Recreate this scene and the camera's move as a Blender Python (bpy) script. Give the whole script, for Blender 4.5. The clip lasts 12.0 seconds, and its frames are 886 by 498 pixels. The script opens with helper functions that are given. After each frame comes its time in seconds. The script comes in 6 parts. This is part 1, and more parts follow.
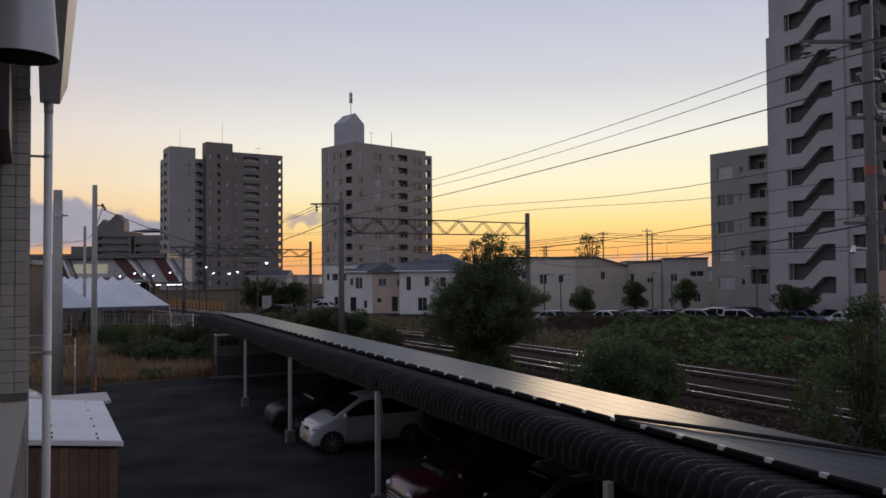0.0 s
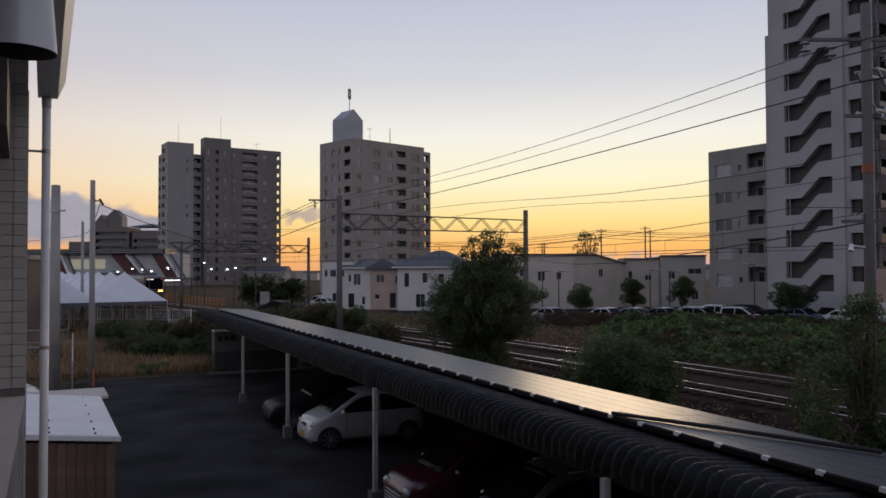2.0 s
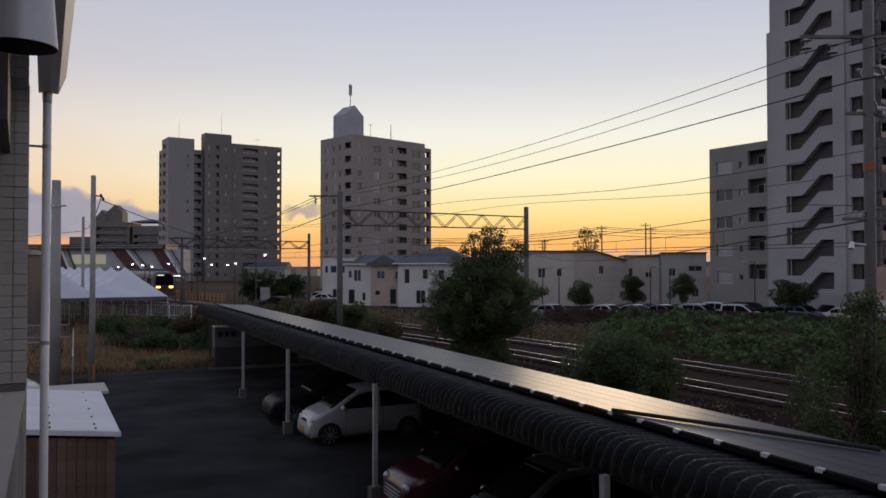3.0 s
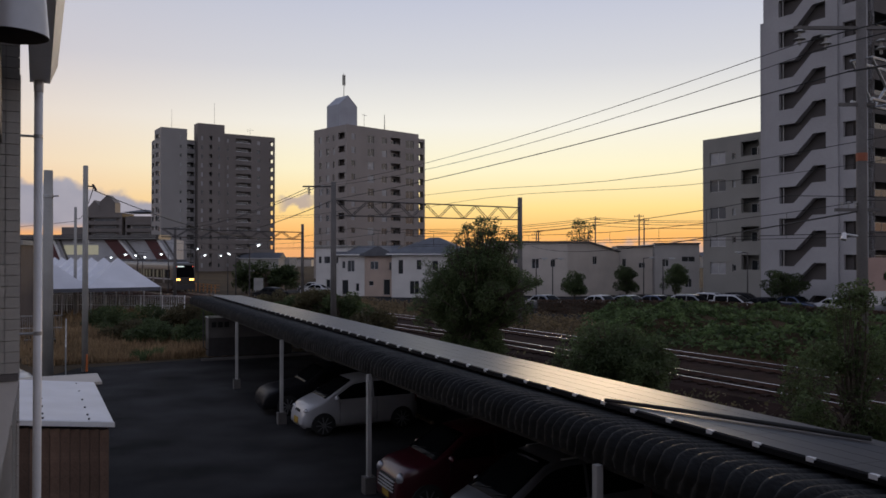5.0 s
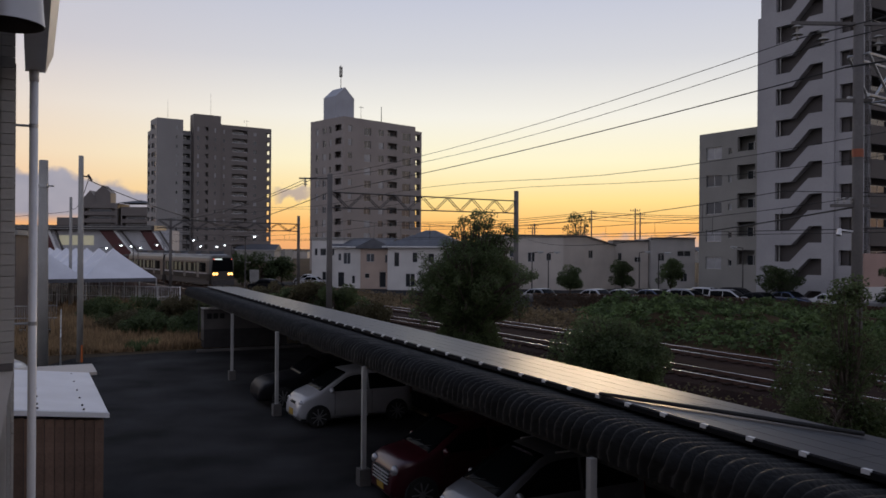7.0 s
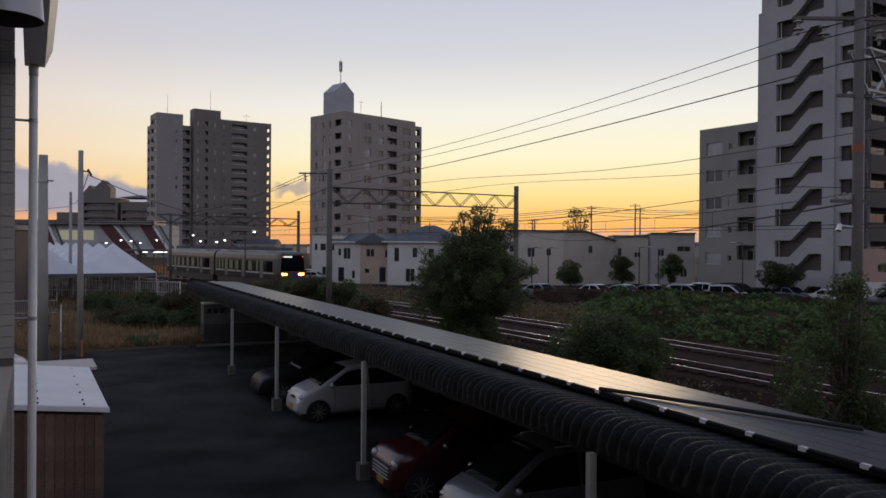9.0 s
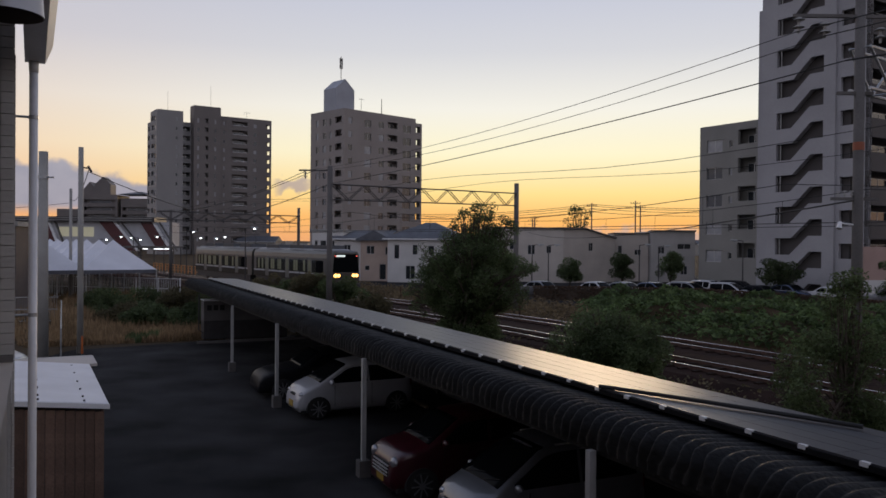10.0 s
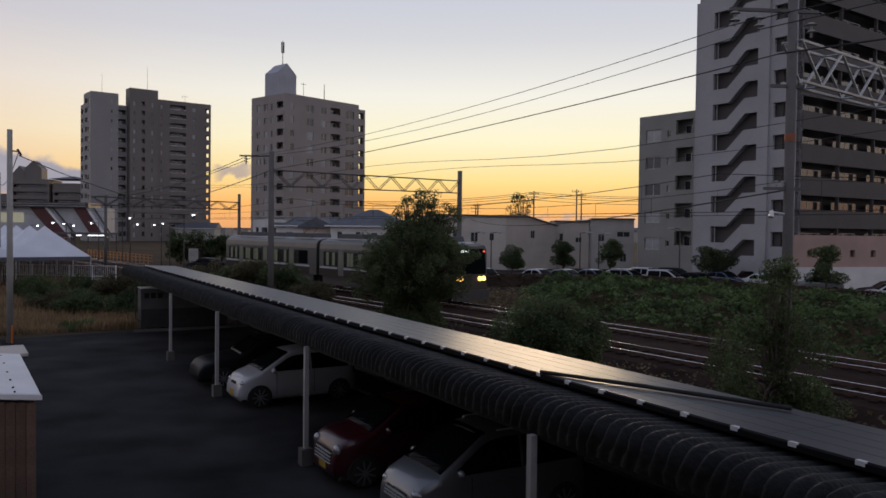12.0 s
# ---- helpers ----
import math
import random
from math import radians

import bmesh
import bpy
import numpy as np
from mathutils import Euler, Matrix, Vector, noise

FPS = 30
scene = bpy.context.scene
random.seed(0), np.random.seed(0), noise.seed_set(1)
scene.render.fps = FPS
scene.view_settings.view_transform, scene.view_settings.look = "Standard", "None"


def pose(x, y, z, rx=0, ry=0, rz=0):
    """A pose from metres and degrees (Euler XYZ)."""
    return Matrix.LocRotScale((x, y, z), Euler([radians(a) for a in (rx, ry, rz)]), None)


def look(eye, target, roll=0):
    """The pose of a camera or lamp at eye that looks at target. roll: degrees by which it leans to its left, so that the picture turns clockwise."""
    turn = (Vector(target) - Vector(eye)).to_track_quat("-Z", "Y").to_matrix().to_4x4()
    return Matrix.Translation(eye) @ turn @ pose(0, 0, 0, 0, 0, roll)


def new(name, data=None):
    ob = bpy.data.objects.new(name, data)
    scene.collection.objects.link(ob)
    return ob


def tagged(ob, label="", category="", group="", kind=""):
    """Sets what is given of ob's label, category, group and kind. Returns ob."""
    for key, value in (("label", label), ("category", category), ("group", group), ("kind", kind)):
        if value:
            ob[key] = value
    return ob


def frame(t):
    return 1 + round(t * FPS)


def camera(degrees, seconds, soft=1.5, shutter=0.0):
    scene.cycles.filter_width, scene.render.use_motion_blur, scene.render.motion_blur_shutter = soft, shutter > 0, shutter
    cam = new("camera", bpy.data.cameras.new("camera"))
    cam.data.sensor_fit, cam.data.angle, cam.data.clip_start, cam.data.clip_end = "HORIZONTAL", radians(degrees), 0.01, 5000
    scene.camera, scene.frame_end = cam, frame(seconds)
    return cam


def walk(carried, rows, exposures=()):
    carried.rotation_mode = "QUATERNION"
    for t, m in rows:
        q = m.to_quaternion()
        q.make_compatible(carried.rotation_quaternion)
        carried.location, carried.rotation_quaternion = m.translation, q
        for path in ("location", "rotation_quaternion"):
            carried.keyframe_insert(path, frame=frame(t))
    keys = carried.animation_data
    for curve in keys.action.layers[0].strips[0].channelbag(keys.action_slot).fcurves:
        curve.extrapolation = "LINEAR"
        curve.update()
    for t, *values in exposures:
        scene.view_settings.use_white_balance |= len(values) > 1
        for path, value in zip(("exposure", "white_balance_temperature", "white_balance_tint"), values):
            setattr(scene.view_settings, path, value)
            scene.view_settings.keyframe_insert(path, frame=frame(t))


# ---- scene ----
cam = camera(58.0, 12.0, soft=1.6)
EYE = (0.0, 0.0, 4.9)


def aim(yaw, pitch, roll):
    y, p = radians(yaw), radians(pitch)
    d = Vector((math.sin(y) * math.cos(p), math.cos(y) * math.cos(p), math.sin(p)))
    return look(EYE, Vector(EYE) + d * 10, roll)


walk(cam, [(t, aim(a, b, c)) for t, a, b, c in (
    (0, 0.000, 1.700, -0.420), (0.5, 0.054, 1.730, -0.406), (1, 0.077, 1.737, -0.363), (1.5, 0.080, 1.628, -0.272),
    (2, 0.131, 1.456, -0.196), (2.5, 0.066, 1.350, -0.126), (3, 0.098, 1.197, -0.010), (4, 0.33, 0.86, -0.01),
    (5, 0.547, 0.524, 0.008), (5.5, 0.676, 0.358, 0.198), (6, 0.828, 0.173, 0.437), (6.5, 0.851, 0.086, 0.498),
    (7, 0.831, 0.017, 0.412), (8, 0.835, -0.15, 0.43), (9, 0.839, -0.335, 0.452), (9.5, 0.889, -0.427, 0.418),
    (10, 0.830, -0.535, 0.543), (10.5, 0.948, -0.676, 0.666), (11, 1.614, -0.930, 0.804), (11.5, 2.804, -1.238, 0.760),
    (12, 4.903, -1.405, 0.719))], exposures=[(0, 0.0), (12, 0.0)])

# ---- light ----
SUN_AZ, SUN_EL = 12.0, 1.2
world = bpy.data.worlds.new("world")
scene.world = world
world.use_nodes = True
wn, wl = world.node_tree.nodes, world.node_tree.links
sky = wn.new("ShaderNodeTexSky")
sky.sky_type = "NISHITA"
sky.sun_disc = False
sky.sun_elevation, sky.sun_rotation = radians(SUN_EL), radians(SUN_AZ)
sky.altitude, sky.air_density, sky.dust_density, sky.ozone_density = 0, 1.0, 1.5, 1.5


def wnode(kind, **inputs):
    n = wn.new(kind)
    for k, v in inputs.items():
        if isinstance(v, bpy.types.NodeSocket):
            wl.new(v, n.inputs[int(k[1:])])
        else:
            n.inputs[int(k[1:])].default_value = v
    return n


def wmath(op, a, b=0.0, c=0.0):
    n = wnode("ShaderNodeMath", i0=a, i1=b, i2=c)
    n.operation = op
    return n.outputs[0]


def wsmooth(v, lo, hi):
    n = wnode("ShaderNodeMapRange", i0=v, i1=lo, i2=hi, i3=0.0, i4=1.0)
    n.interpolation_type = "SMOOTHSTEP"
    return n.outputs[0]


def wramp(v, stops):
    n = wnode("ShaderNodeValToRGB", i0=v)
    e = n.color_ramp.elements
    while len(e) < len(stops):
        e.new(0.5)
    for q, (p, c) in zip(e, stops):
        q.position, q.color = p, (*c, 1)
    return n.outputs[0]


def wmix(f, a, b):
    n = wn.new("ShaderNodeMix")
    n.data_type = "RGBA"
    for i, v in ((0, f), (6, a), (7, b)):
        if isinstance(v, bpy.types.NodeSocket):
            wl.new(v, n.inputs[i])
        else:
            n.inputs[i].default_value = v if i == 0 else (*v, 1)
    return n.outputs[2]


# the dusk sky: a warm band that fades upwards, strongest over the set sun, blue-grey overhead and behind
where = wn.new("ShaderNodeTexCoord").outputs["Generated"]
axes = wnode("ShaderNodeSeparateXYZ", i0=where)
east, up = axes.outputs[0], wmath("MAXIMUM", axes.outputs[2], 0.0)
toward = wnode("ShaderNodeVectorMath", i0=where, i1=(math.sin(radians(SUN_AZ)), math.cos(radians(SUN_AZ)), 0.0))
toward.operation = "DOT_PRODUCT"
toward = toward.outputs["Value"]
over_sun = wramp(up, [(0.0, (0.86, 0.40, 0.17)), (0.028, (0.99, 0.50, 0.15)), (0.060, (1.0, 0.74, 0.29)), (0.108, (0.97, 0.90, 0.62)), (0.163, (0.89, 0.87, 0.79)),
                      (0.23, (0.66, 0.67, 0.71)), (0.31, (0.53, 0.56, 0.68)), (0.6, (0.27, 0.32, 0.45)), (1.0, (0.16, 0.20, 0.33))])
beside = wramp(up, [(0.0, (0.80, 0.38, 0.20)), (0.03, (0.86, 0.44, 0.20)), (0.06, (0.88, 0.55, 0.32)), (0.108, (0.88, 0.68, 0.49)), (0.163, (0.79, 0.69, 0.61)),
                    (0.23, (0.61, 0.58, 0.62)), (0.31, (0.52, 0.53, 0.62)), (0.6, (0.26, 0.30, 0.43)), (1.0, (0.16, 0.20, 0.33))])
behind = wramp(up, [(0.0, (0.48, 0.45, 0.50)), (0.15, (0.58, 0.56, 0.63)), (0.35, (0.47, 0.48, 0.59)), (1.0, (0.19, 0.23, 0.35))])
tone = wmix(wsmooth(toward, 0.72, 0.985), beside, over_sun)
tone = wmix(wsmooth(toward, -0.5, 0.72), behind, tone)
# low cloud banks
puff = wnode("ShaderNodeTexNoise", i0=where, i2=26.0, i3=6.0).outputs[0]
wisp = wnode("ShaderNodeTexNoise", i0=where, i2=70.0, i3=5.0).outputs[0]
wob = wmath("MULTIPLY_ADD", puff, 0.05, -0.025)
top = wmath("ADD", wmath("MULTIPLY_ADD", wsmooth(east, -0.325, -0.46), 0.022, 0.066), wob)
bank = wmath("MULTIPLY", wsmooth(wmath("SUBTRACT", top, up), -0.004, 0.007), wsmooth(up, 0.024, 0.04))
bank = wmath("MULTIPLY", bank, wsmooth(east, -0.20, -0.26))
top2 = wmath("MULTIPLY_ADD", wisp, 0.045, -0.004)
bank2 = wmath("MULTIPLY", wsmooth(wmath("SUBTRACT", top2, up), -0.004, 0.012), wsmooth(east, 0.1, 0.22))
streak = wmath("MULTIPLY", wsmooth(wmath("ABSOLUTE", wmath("SUBTRACT", up, wmath("MULTIPLY_ADD", wisp, 0.03, 0.052))), 0.010, 0.003),
               wmath("MULTIPLY", wsmooth(east, -0.20, -0.18), wsmooth(east, -0.135, -0.16)))
tone = wmix(wmath("MULTIPLY", bank, 0.96), tone, wmix(puff, (0.22, 0.24, 0.34), (0.42, 0.40, 0.46)))
tone = wmix(wmath("MULTIPLY", bank2, 0.7), tone, (0.50, 0.40, 0.40))
tone = wmix(wmath("MULTIPLY", streak, 0.75), tone, (0.36, 0.30, 0.34))
air = wnode("ShaderNodeGamma", i0=sky.outputs[0], i1=0.5).outputs[0]
glare = wn.new("ShaderNodeMix")
glare.data_type, glare.blend_type = "RGBA", "ADD"
glare.inputs[0].default_value = 0.012
wl.new(tone, glare.inputs[6])
wl.new(air, glare.inputs[7])
wl.new(glare.outputs[2], wn["Background"].inputs[0])
wn["Background"].inputs[1].default_value = 1.0
sun = new("sun", bpy.data.lights.new("sun", "SUN"))
sun.data.energy, sun.data.angle, sun.data.color = 0.5, radians(12), (1.0, 0.72, 0.45)
sd = Vector((math.sin(radians(SUN_AZ)), math.cos(radians(SUN_AZ)), math.tan(radians(3.0))))
sun.matrix_world = look((0, 0, 60), Vector((0, 0, 60)) - sd)


# ---- mesh tools ----
class Geo:
    """Collects the vertices and faces of one mesh."""

    def __init__(self):
        self.v, self.f = [], []

    def add(self, verts, faces, m=None):
        n = len(self.v)
        self.v += [tuple(m @ Vector(p)) if m else tuple(p) for p in verts]
        self.f += [tuple(i + n for i in q) for q in faces]
        return self

    def box(self, x0, x1, y0, y1, z0, z1, m=None):
        return self.add([(x0, y0, z0), (x1, y0, z0), (x1, y1, z0), (x0, y1, z0), (x0, y0, z1), (x1, y0, z1), (x1, y1, z1), (x0, y1, z1)],
                        [(0, 3, 2, 1), (4, 5, 6, 7), (0, 1, 5, 4), (1, 2, 6, 5), (2, 3, 7, 6), (3, 0, 4, 7)], m)

    def tube(self, p0, p1, r0, r1=None, n=8, m=None, caps=True):
        p0, p1 = Vector(p0), Vector(p1)
        r1 = r0 if r1 is None else r1
        d = (p1 - p0).normalized()
        a = d.orthogonal().normalized()
        b = d.cross(a)
        ring = [(math.cos(2 * math.pi * i / n), math.sin(2 * math.pi * i / n)) for i in range(n)]
        vs = [p0 + (a * c + b * s) * r0 for c, s in ring] + [p1 + (a * c + b * s) * r1 for c, s in ring]
        fs = [(i, (i + 1) % n, n + (i + 1) % n, n + i) for i in range(n)]
        if caps:
            fs += [tuple(range(n - 1, -1, -1)), tuple(range(n, 2 * n))]
        return self.add(vs, fs, m)

    def line(self, pts, r, n=6, m=None):
        """One bent rod through pts."""
        ps = [Vector(p) for p in pts]
        rings = []
        for i, p in enumerate(ps):
            d = (ps[min(i + 1, len(ps) - 1)] - ps[max(i - 1, 0)]).normalized()
            a = d.cross(Vector((0, 0, 1)) if abs(d.z) < 0.9 else Vector((0, 1, 0))).normalized()
            b = d.cross(a)
            rings.append([p + (a * math.cos(2 * math.pi * k / n) + b * math.sin(2 * math.pi * k / n)) * r for k in range(n)])
        return self.loft(rings, m=m)

    def prism(self, poly, y0, y1, m=None):
        """A polygon in xz pushed along y."""
        n = len(poly)
        vs = [(x, y0, z) for x, z in poly] + [(x, y1, z) for x, z in poly]
        fs = [(i, (i + 1) % n, n + (i + 1) % n, n + i) for i in range(n)] + [tuple(range(n - 1, -1, -1)), tuple(range(n, 2 * n))]
        return self.add(vs, fs, m)

    def loft(self, rings, close=True, cap=True, m=None):
        n = len(rings[0])
        vs = [p for r in rings for p in r]
        fs = []
        for k in range(len(rings) - 1):
            for i in range(n if close else n - 1):
                j = (i + 1) % n
                fs.append((k * n + i, k * n + j, (k + 1) * n + j, (k + 1) * n + i))
        if cap:
            fs += [tuple(range(n - 1, -1, -1)), tuple(range((len(rings) - 1) * n, len(rings) * n))]
        return self.add(vs, fs, m)

    def mesh(self, name, mat, smooth=False):
        me = bpy.data.meshes.new(name)
        me.from_pydata(self.v, [], self.f)
        me.materials.append(mat)
        if smooth:
            me.polygons.foreach_set("use_smooth", [True] * len(me.polygons))
        me.update()
        bm = bmesh.new()
        bm.from_mesh(me)
        bmesh.ops.recalc_face_normals(bm, faces=bm.faces)
        bm.to_mesh(me)
        bm.free()
        return me


def part(name, geo, mat, parent=None, label="", smooth=False, m=None, bevel=0.0):
    """One mesh object, under a thing or under a part."""
    ob = new(name, geo if isinstance(geo, bpy.types.Mesh) else geo.mesh(name, mat, smooth))
    ob.parent = parent
    if m is not None:
        ob.matrix_basis = m
    if bevel:
        mod = ob.modifiers.new("bevel", "BEVEL")
        mod.width, mod.segments, mod.limit_method = bevel, 2, "ANGLE"
    return tagged(ob, label)


def thing(name, m, label, category, group="", kind=""):
    ob = new(name)
    ob.empty_display_size = 0.2
    ob.matrix_basis = m
    return tagged(ob, label, category, group, kind)


def facing(x, y, z, dx, dy):
    """A frame at a place whose x axis runs along (dx, dy), z up."""
    return pose(x, y, z, 0, 0, math.degrees(math.atan2(dy, dx)))


# ---- materials ----
def material(name, color, rough=0.7, metal=0.0, vary=0.25, scale=3.0, bump=0.1, grain=40.0, dirt=None, each=0.0, coat=0.0, spec=0.5):
    """A surface with broad stains, fine grain and relief, in object space."""
    mt = bpy.data.materials.new(name)
    mt.use_nodes = True
    nt = mt.node_tree
    N, L = nt.nodes, nt.links
    b = N["Principled BSDF"]
    b.inputs["Roughness"].default_value, b.inputs["Metallic"].default_value = rough, metal
    b.inputs["Coat Weight"].default_value = coat
    b.inputs["Specular IOR Level"].default_value = spec
    tc = N.new("ShaderNodeTexCoord")
    big, fine = N.new("ShaderNodeTexNoise"), N.new("ShaderNodeTexNoise")
    big.inputs["Scale"].default_value, big.inputs["Detail"].default_value = scale, 6
    fine.inputs["Scale"].default_value, fine.inputs["Detail"].default_value = grain, 4
    for q in (big, fine):
        L.new(tc.outputs["Object"], q.inputs["Vector"])
    ramp = N.new("ShaderNodeValToRGB")
    lo = dirt or tuple(c * (1 - vary) for c in color)
    hi = tuple(min(1, c * (1 + vary * 0.6)) for c in color)
    ramp.color_ramp.elements[0].position, ramp.color_ramp.elements[1].position = 0.3, 0.72
    ramp.color_ramp.elements[0].color, ramp.color_ramp.elements[1].color = (*lo, 1), (*hi, 1)
    mix = N.new("ShaderNodeMath")
    mix.operation = "MULTIPLY_ADD"
    L.new(fine.outputs["Fac"], mix.inputs[0])
    mix.inputs[1].default_value = 0.35
    L.new(big.outputs["Fac"], mix.inputs[2])
    off = N.new("ShaderNodeMath")
    off.operation = "SUBTRACT"
    L.new(mix.outputs[0], off.inputs[0])
    off.inputs[1].default_value = 0.17
    L.new(off.outputs[0], ramp.inputs[0])
    out = ramp.outputs[0]
    if each:
        info, hue = N.new("ShaderNodeObjectInfo"), N.new("ShaderNodeHueSaturation")
        geo_n = N.new("ShaderNodeNewGeometry")
        add = N.new("ShaderNodeMath")
        add.operation = "ADD"
        L.new(info.outputs["Random"], add.inputs[0])
        L.new(geo_n.outputs["Random Per Island"], add.inputs[1])
        fr = N.new("ShaderNodeMath")
        fr.operation = "FRACT"
        L.new(add.outputs[0], fr.inputs[0])
        mr = N.new("ShaderNodeMapRange")
        mr.inputs[3].default_value, mr.inputs[4].default_value = 1 - each, 1 + each
        L.new(fr.outputs[0], mr.inputs[0])
        L.new(mr.outputs[0], hue.inputs["Value"])
        L.new(out, hue.inputs["Color"])
        out = hue.outputs[0]
    L.new(out, b.inputs["Base Color"])
    if bump:
        bp = N.new("ShaderNodeBump")
        bp.inputs["Strength"].default_value, bp.inputs["Distance"].default_value = bump, 0.02
        L.new(fine.outputs["Fac"], bp.inputs["Height"])
        L.new(bp.outputs[0], b.inputs["Normal"])
    return mt


def glow(name, color, strength):
    mt = material(name, color, 0.3, vary=0.05, bump=0)
    b = mt.node_tree.nodes["Principled BSDF"]
    b.inputs["Emission Color"].default_value = (*color, 1)
    b.inputs["Emission Strength"].default_value = strength
    return mt


ASPHALT = material("asphalt", (0.027, 0.0265, 0.0275), 0.92, vary=0.85, scale=0.45, grain=60, bump=0.6, spec=0.15)
SOIL = material("soil", (0.075, 0.052, 0.030), 0.95, vary=0.4, scale=0.15, grain=8, bump=0.5, spec=0.1)
BALLAST = material("ballast", (0.029, 0.0155, 0.012), 0.95, vary=0.45, scale=1.2, grain=18, bump=1.0, spec=0.08)
RUST = material("rusty_steel", (0.07, 0.032, 0.02), 0.75, 0.3, vary=0.4, scale=4)
RAILTOP = material("polished_rail", (0.66, 0.65, 0.65), 0.24, 1.0, vary=0.08, scale=5, bump=0.02)
CONC = material("concrete", (0.34, 0.33, 0.31), 0.85, vary=0.25, scale=0.8, grain=25, bump=0.3)
CONCDARK = material("weathered_concrete", (0.13, 0.12, 0.115), 0.88, vary=0.3, scale=0.9, grain=20, bump=0.3)
TILE_A = material("brown_tile", (0.17, 0.15, 0.14), 0.65, vary=0.15, scale=0.12, grain=3, bump=0.1)
TILE_A2 = material("grey_tile", (0.27, 0.26, 0.255), 0.65, vary=0.12, scale=0.12, grain=3, bump=0.1)
TILE_B = material("taupe_tile", (0.29, 0.255, 0.235), 0.65, vary=0.15, scale=0.12, grain=3, bump=0.1)
TILE_R = material("pale_grey_render", (0.36, 0.35, 0.36), 0.75, vary=0.12, scale=0.25, grain=6, bump=0.15)
TILE_L = material("sand_grey_render", (0.25, 0.24, 0.22), 0.75, vary=0.15, scale=0.25, grain=6, bump=0.15)
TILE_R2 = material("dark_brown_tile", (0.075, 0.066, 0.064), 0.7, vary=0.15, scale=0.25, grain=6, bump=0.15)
PINK = material("pink_render", (0.40, 0.27, 0.23), 0.8, vary=0.15, scale=0.4, grain=10, bump=0.2)
WHITEWALL = material("white_siding", (0.62, 0.60, 0.58), 0.7, vary=0.12, scale=0.5, grain=12, bump=0.15)
CREAM = material("cream_siding", (0.50, 0.45, 0.40), 0.7, vary=0.14, scale=0.5, grain=12, bump=0.15)
STATIONWALL = material("off_white_panel", (0.44, 0.44, 0.46), 0.7, vary=0.15, scale=0.5, grain=12, bump=0.1)
PEACH = material("peach_render", (0.46, 0.36, 0.30), 0.75, vary=0.14, scale=0.5, grain=12, bump=0.15)
WARMGREY = material("warm_grey_siding", (0.44, 0.42, 0.40), 0.7, vary=0.14, scale=0.5, grain=12, bump=0.15)
ROOFTILE = material("slate_roof", (0.10, 0.105, 0.12), 0.7, vary=0.25, scale=1.5, grain=12, bump=0.3)
REDWALL = material("red_panel", (0.095, 0.028, 0.028), 0.6, vary=0.15, scale=0.5)
GLASS = material("window_glass", (0.03, 0.035, 0.04), 0.06, vary=0.2, scale=0.3, bump=0, spec=0.8)
DARKGLASS = material("dark_glass", (0.006, 0.007, 0.008), 0.08, vary=0.1, scale=2, bump=0, spec=0.03)
CURTAIN = material("curtained_glass", (0.36, 0.36, 0.37), 0.25, vary=0.25, scale=0.7, bump=0)
SLEEPER = material("oily_sleeper", (0.030, 0.019, 0.015), 0.9, vary=0.3, spec=0.1)
PANELEDGE = material("black_anodised", (0.010, 0.010, 0.011), 0.8, vary=0.1, spec=0.1)
PALETILE = material("pale_tile", (0.36, 0.37, 0.41), 0.6, vary=0.12, scale=0.3, grain=4)
FRAMEMAT = material("aluminium_frame", (0.45, 0.45, 0.45), 0.4, 0.6, vary=0.1)
STEEL = material("galvanised_steel", (0.42, 0.43, 0.44), 0.45, 0.7, vary=0.2, scale=3)
DARKSTEEL = material("dark_painted_steel", (0.06, 0.055, 0.055), 0.55, 0.3, vary=0.2)
WHITEPAINT = material("white_paint", (0.72, 0.72, 0.73), 0.4, vary=0.1, scale=2, bump=0.05)
CANVAS = material("white_canvas", (0.72, 0.72, 0.76), 0.75, vary=0.1, scale=0.6, grain=15, bump=0.15)
WOOD = material("weathered_cedar", (0.17, 0.105, 0.075), 0.8, vary=0.4, scale=2.0, grain=30, bump=0.3, each=0.3)
BLACK = material("black_rubber", (0.018, 0.018, 0.018), 0.8, vary=0.2)
CABLE = material("black_cable", (0.02, 0.02, 0.02), 0.7, vary=0.1)
SOLAR = material("solar_glass", (0.014, 0.016, 0.024), 0.38, vary=0.15, scale=2, grain=30, bump=0.03, spec=0.9)
CARPORT = material("dark_ribbed_sheet", (0.010, 0.0098, 0.0095), 0.6, 0.0, vary=0.5, scale=3, grain=14, bump=0.9, spec=0.17)
def leafy(name, color, each=0.4):
    """Thin leaves that also let the light of the sky behind them through."""
    mt = material(name, color, 0.6, vary=0.4, scale=0.6, grain=5, bump=0, each=each, spec=0.3)
    N, L = mt.node_tree.nodes, mt.node_tree.links
    b, out = N["Principled BSDF"], N["Material Output"]
    tr, mx = N.new("ShaderNodeBsdfTranslucent"), N.new("ShaderNodeMixShader")
    L.new(b.inputs["Base Color"].links[0].from_socket, tr.inputs[0])
    mx.inputs[0].default_value = 0.5
    L.new(b.outputs[0], mx.inputs[1])
    L.new(tr.outputs[0], mx.inputs[2])
    L.new(mx.outputs[0], out.inputs[0])
    return mt


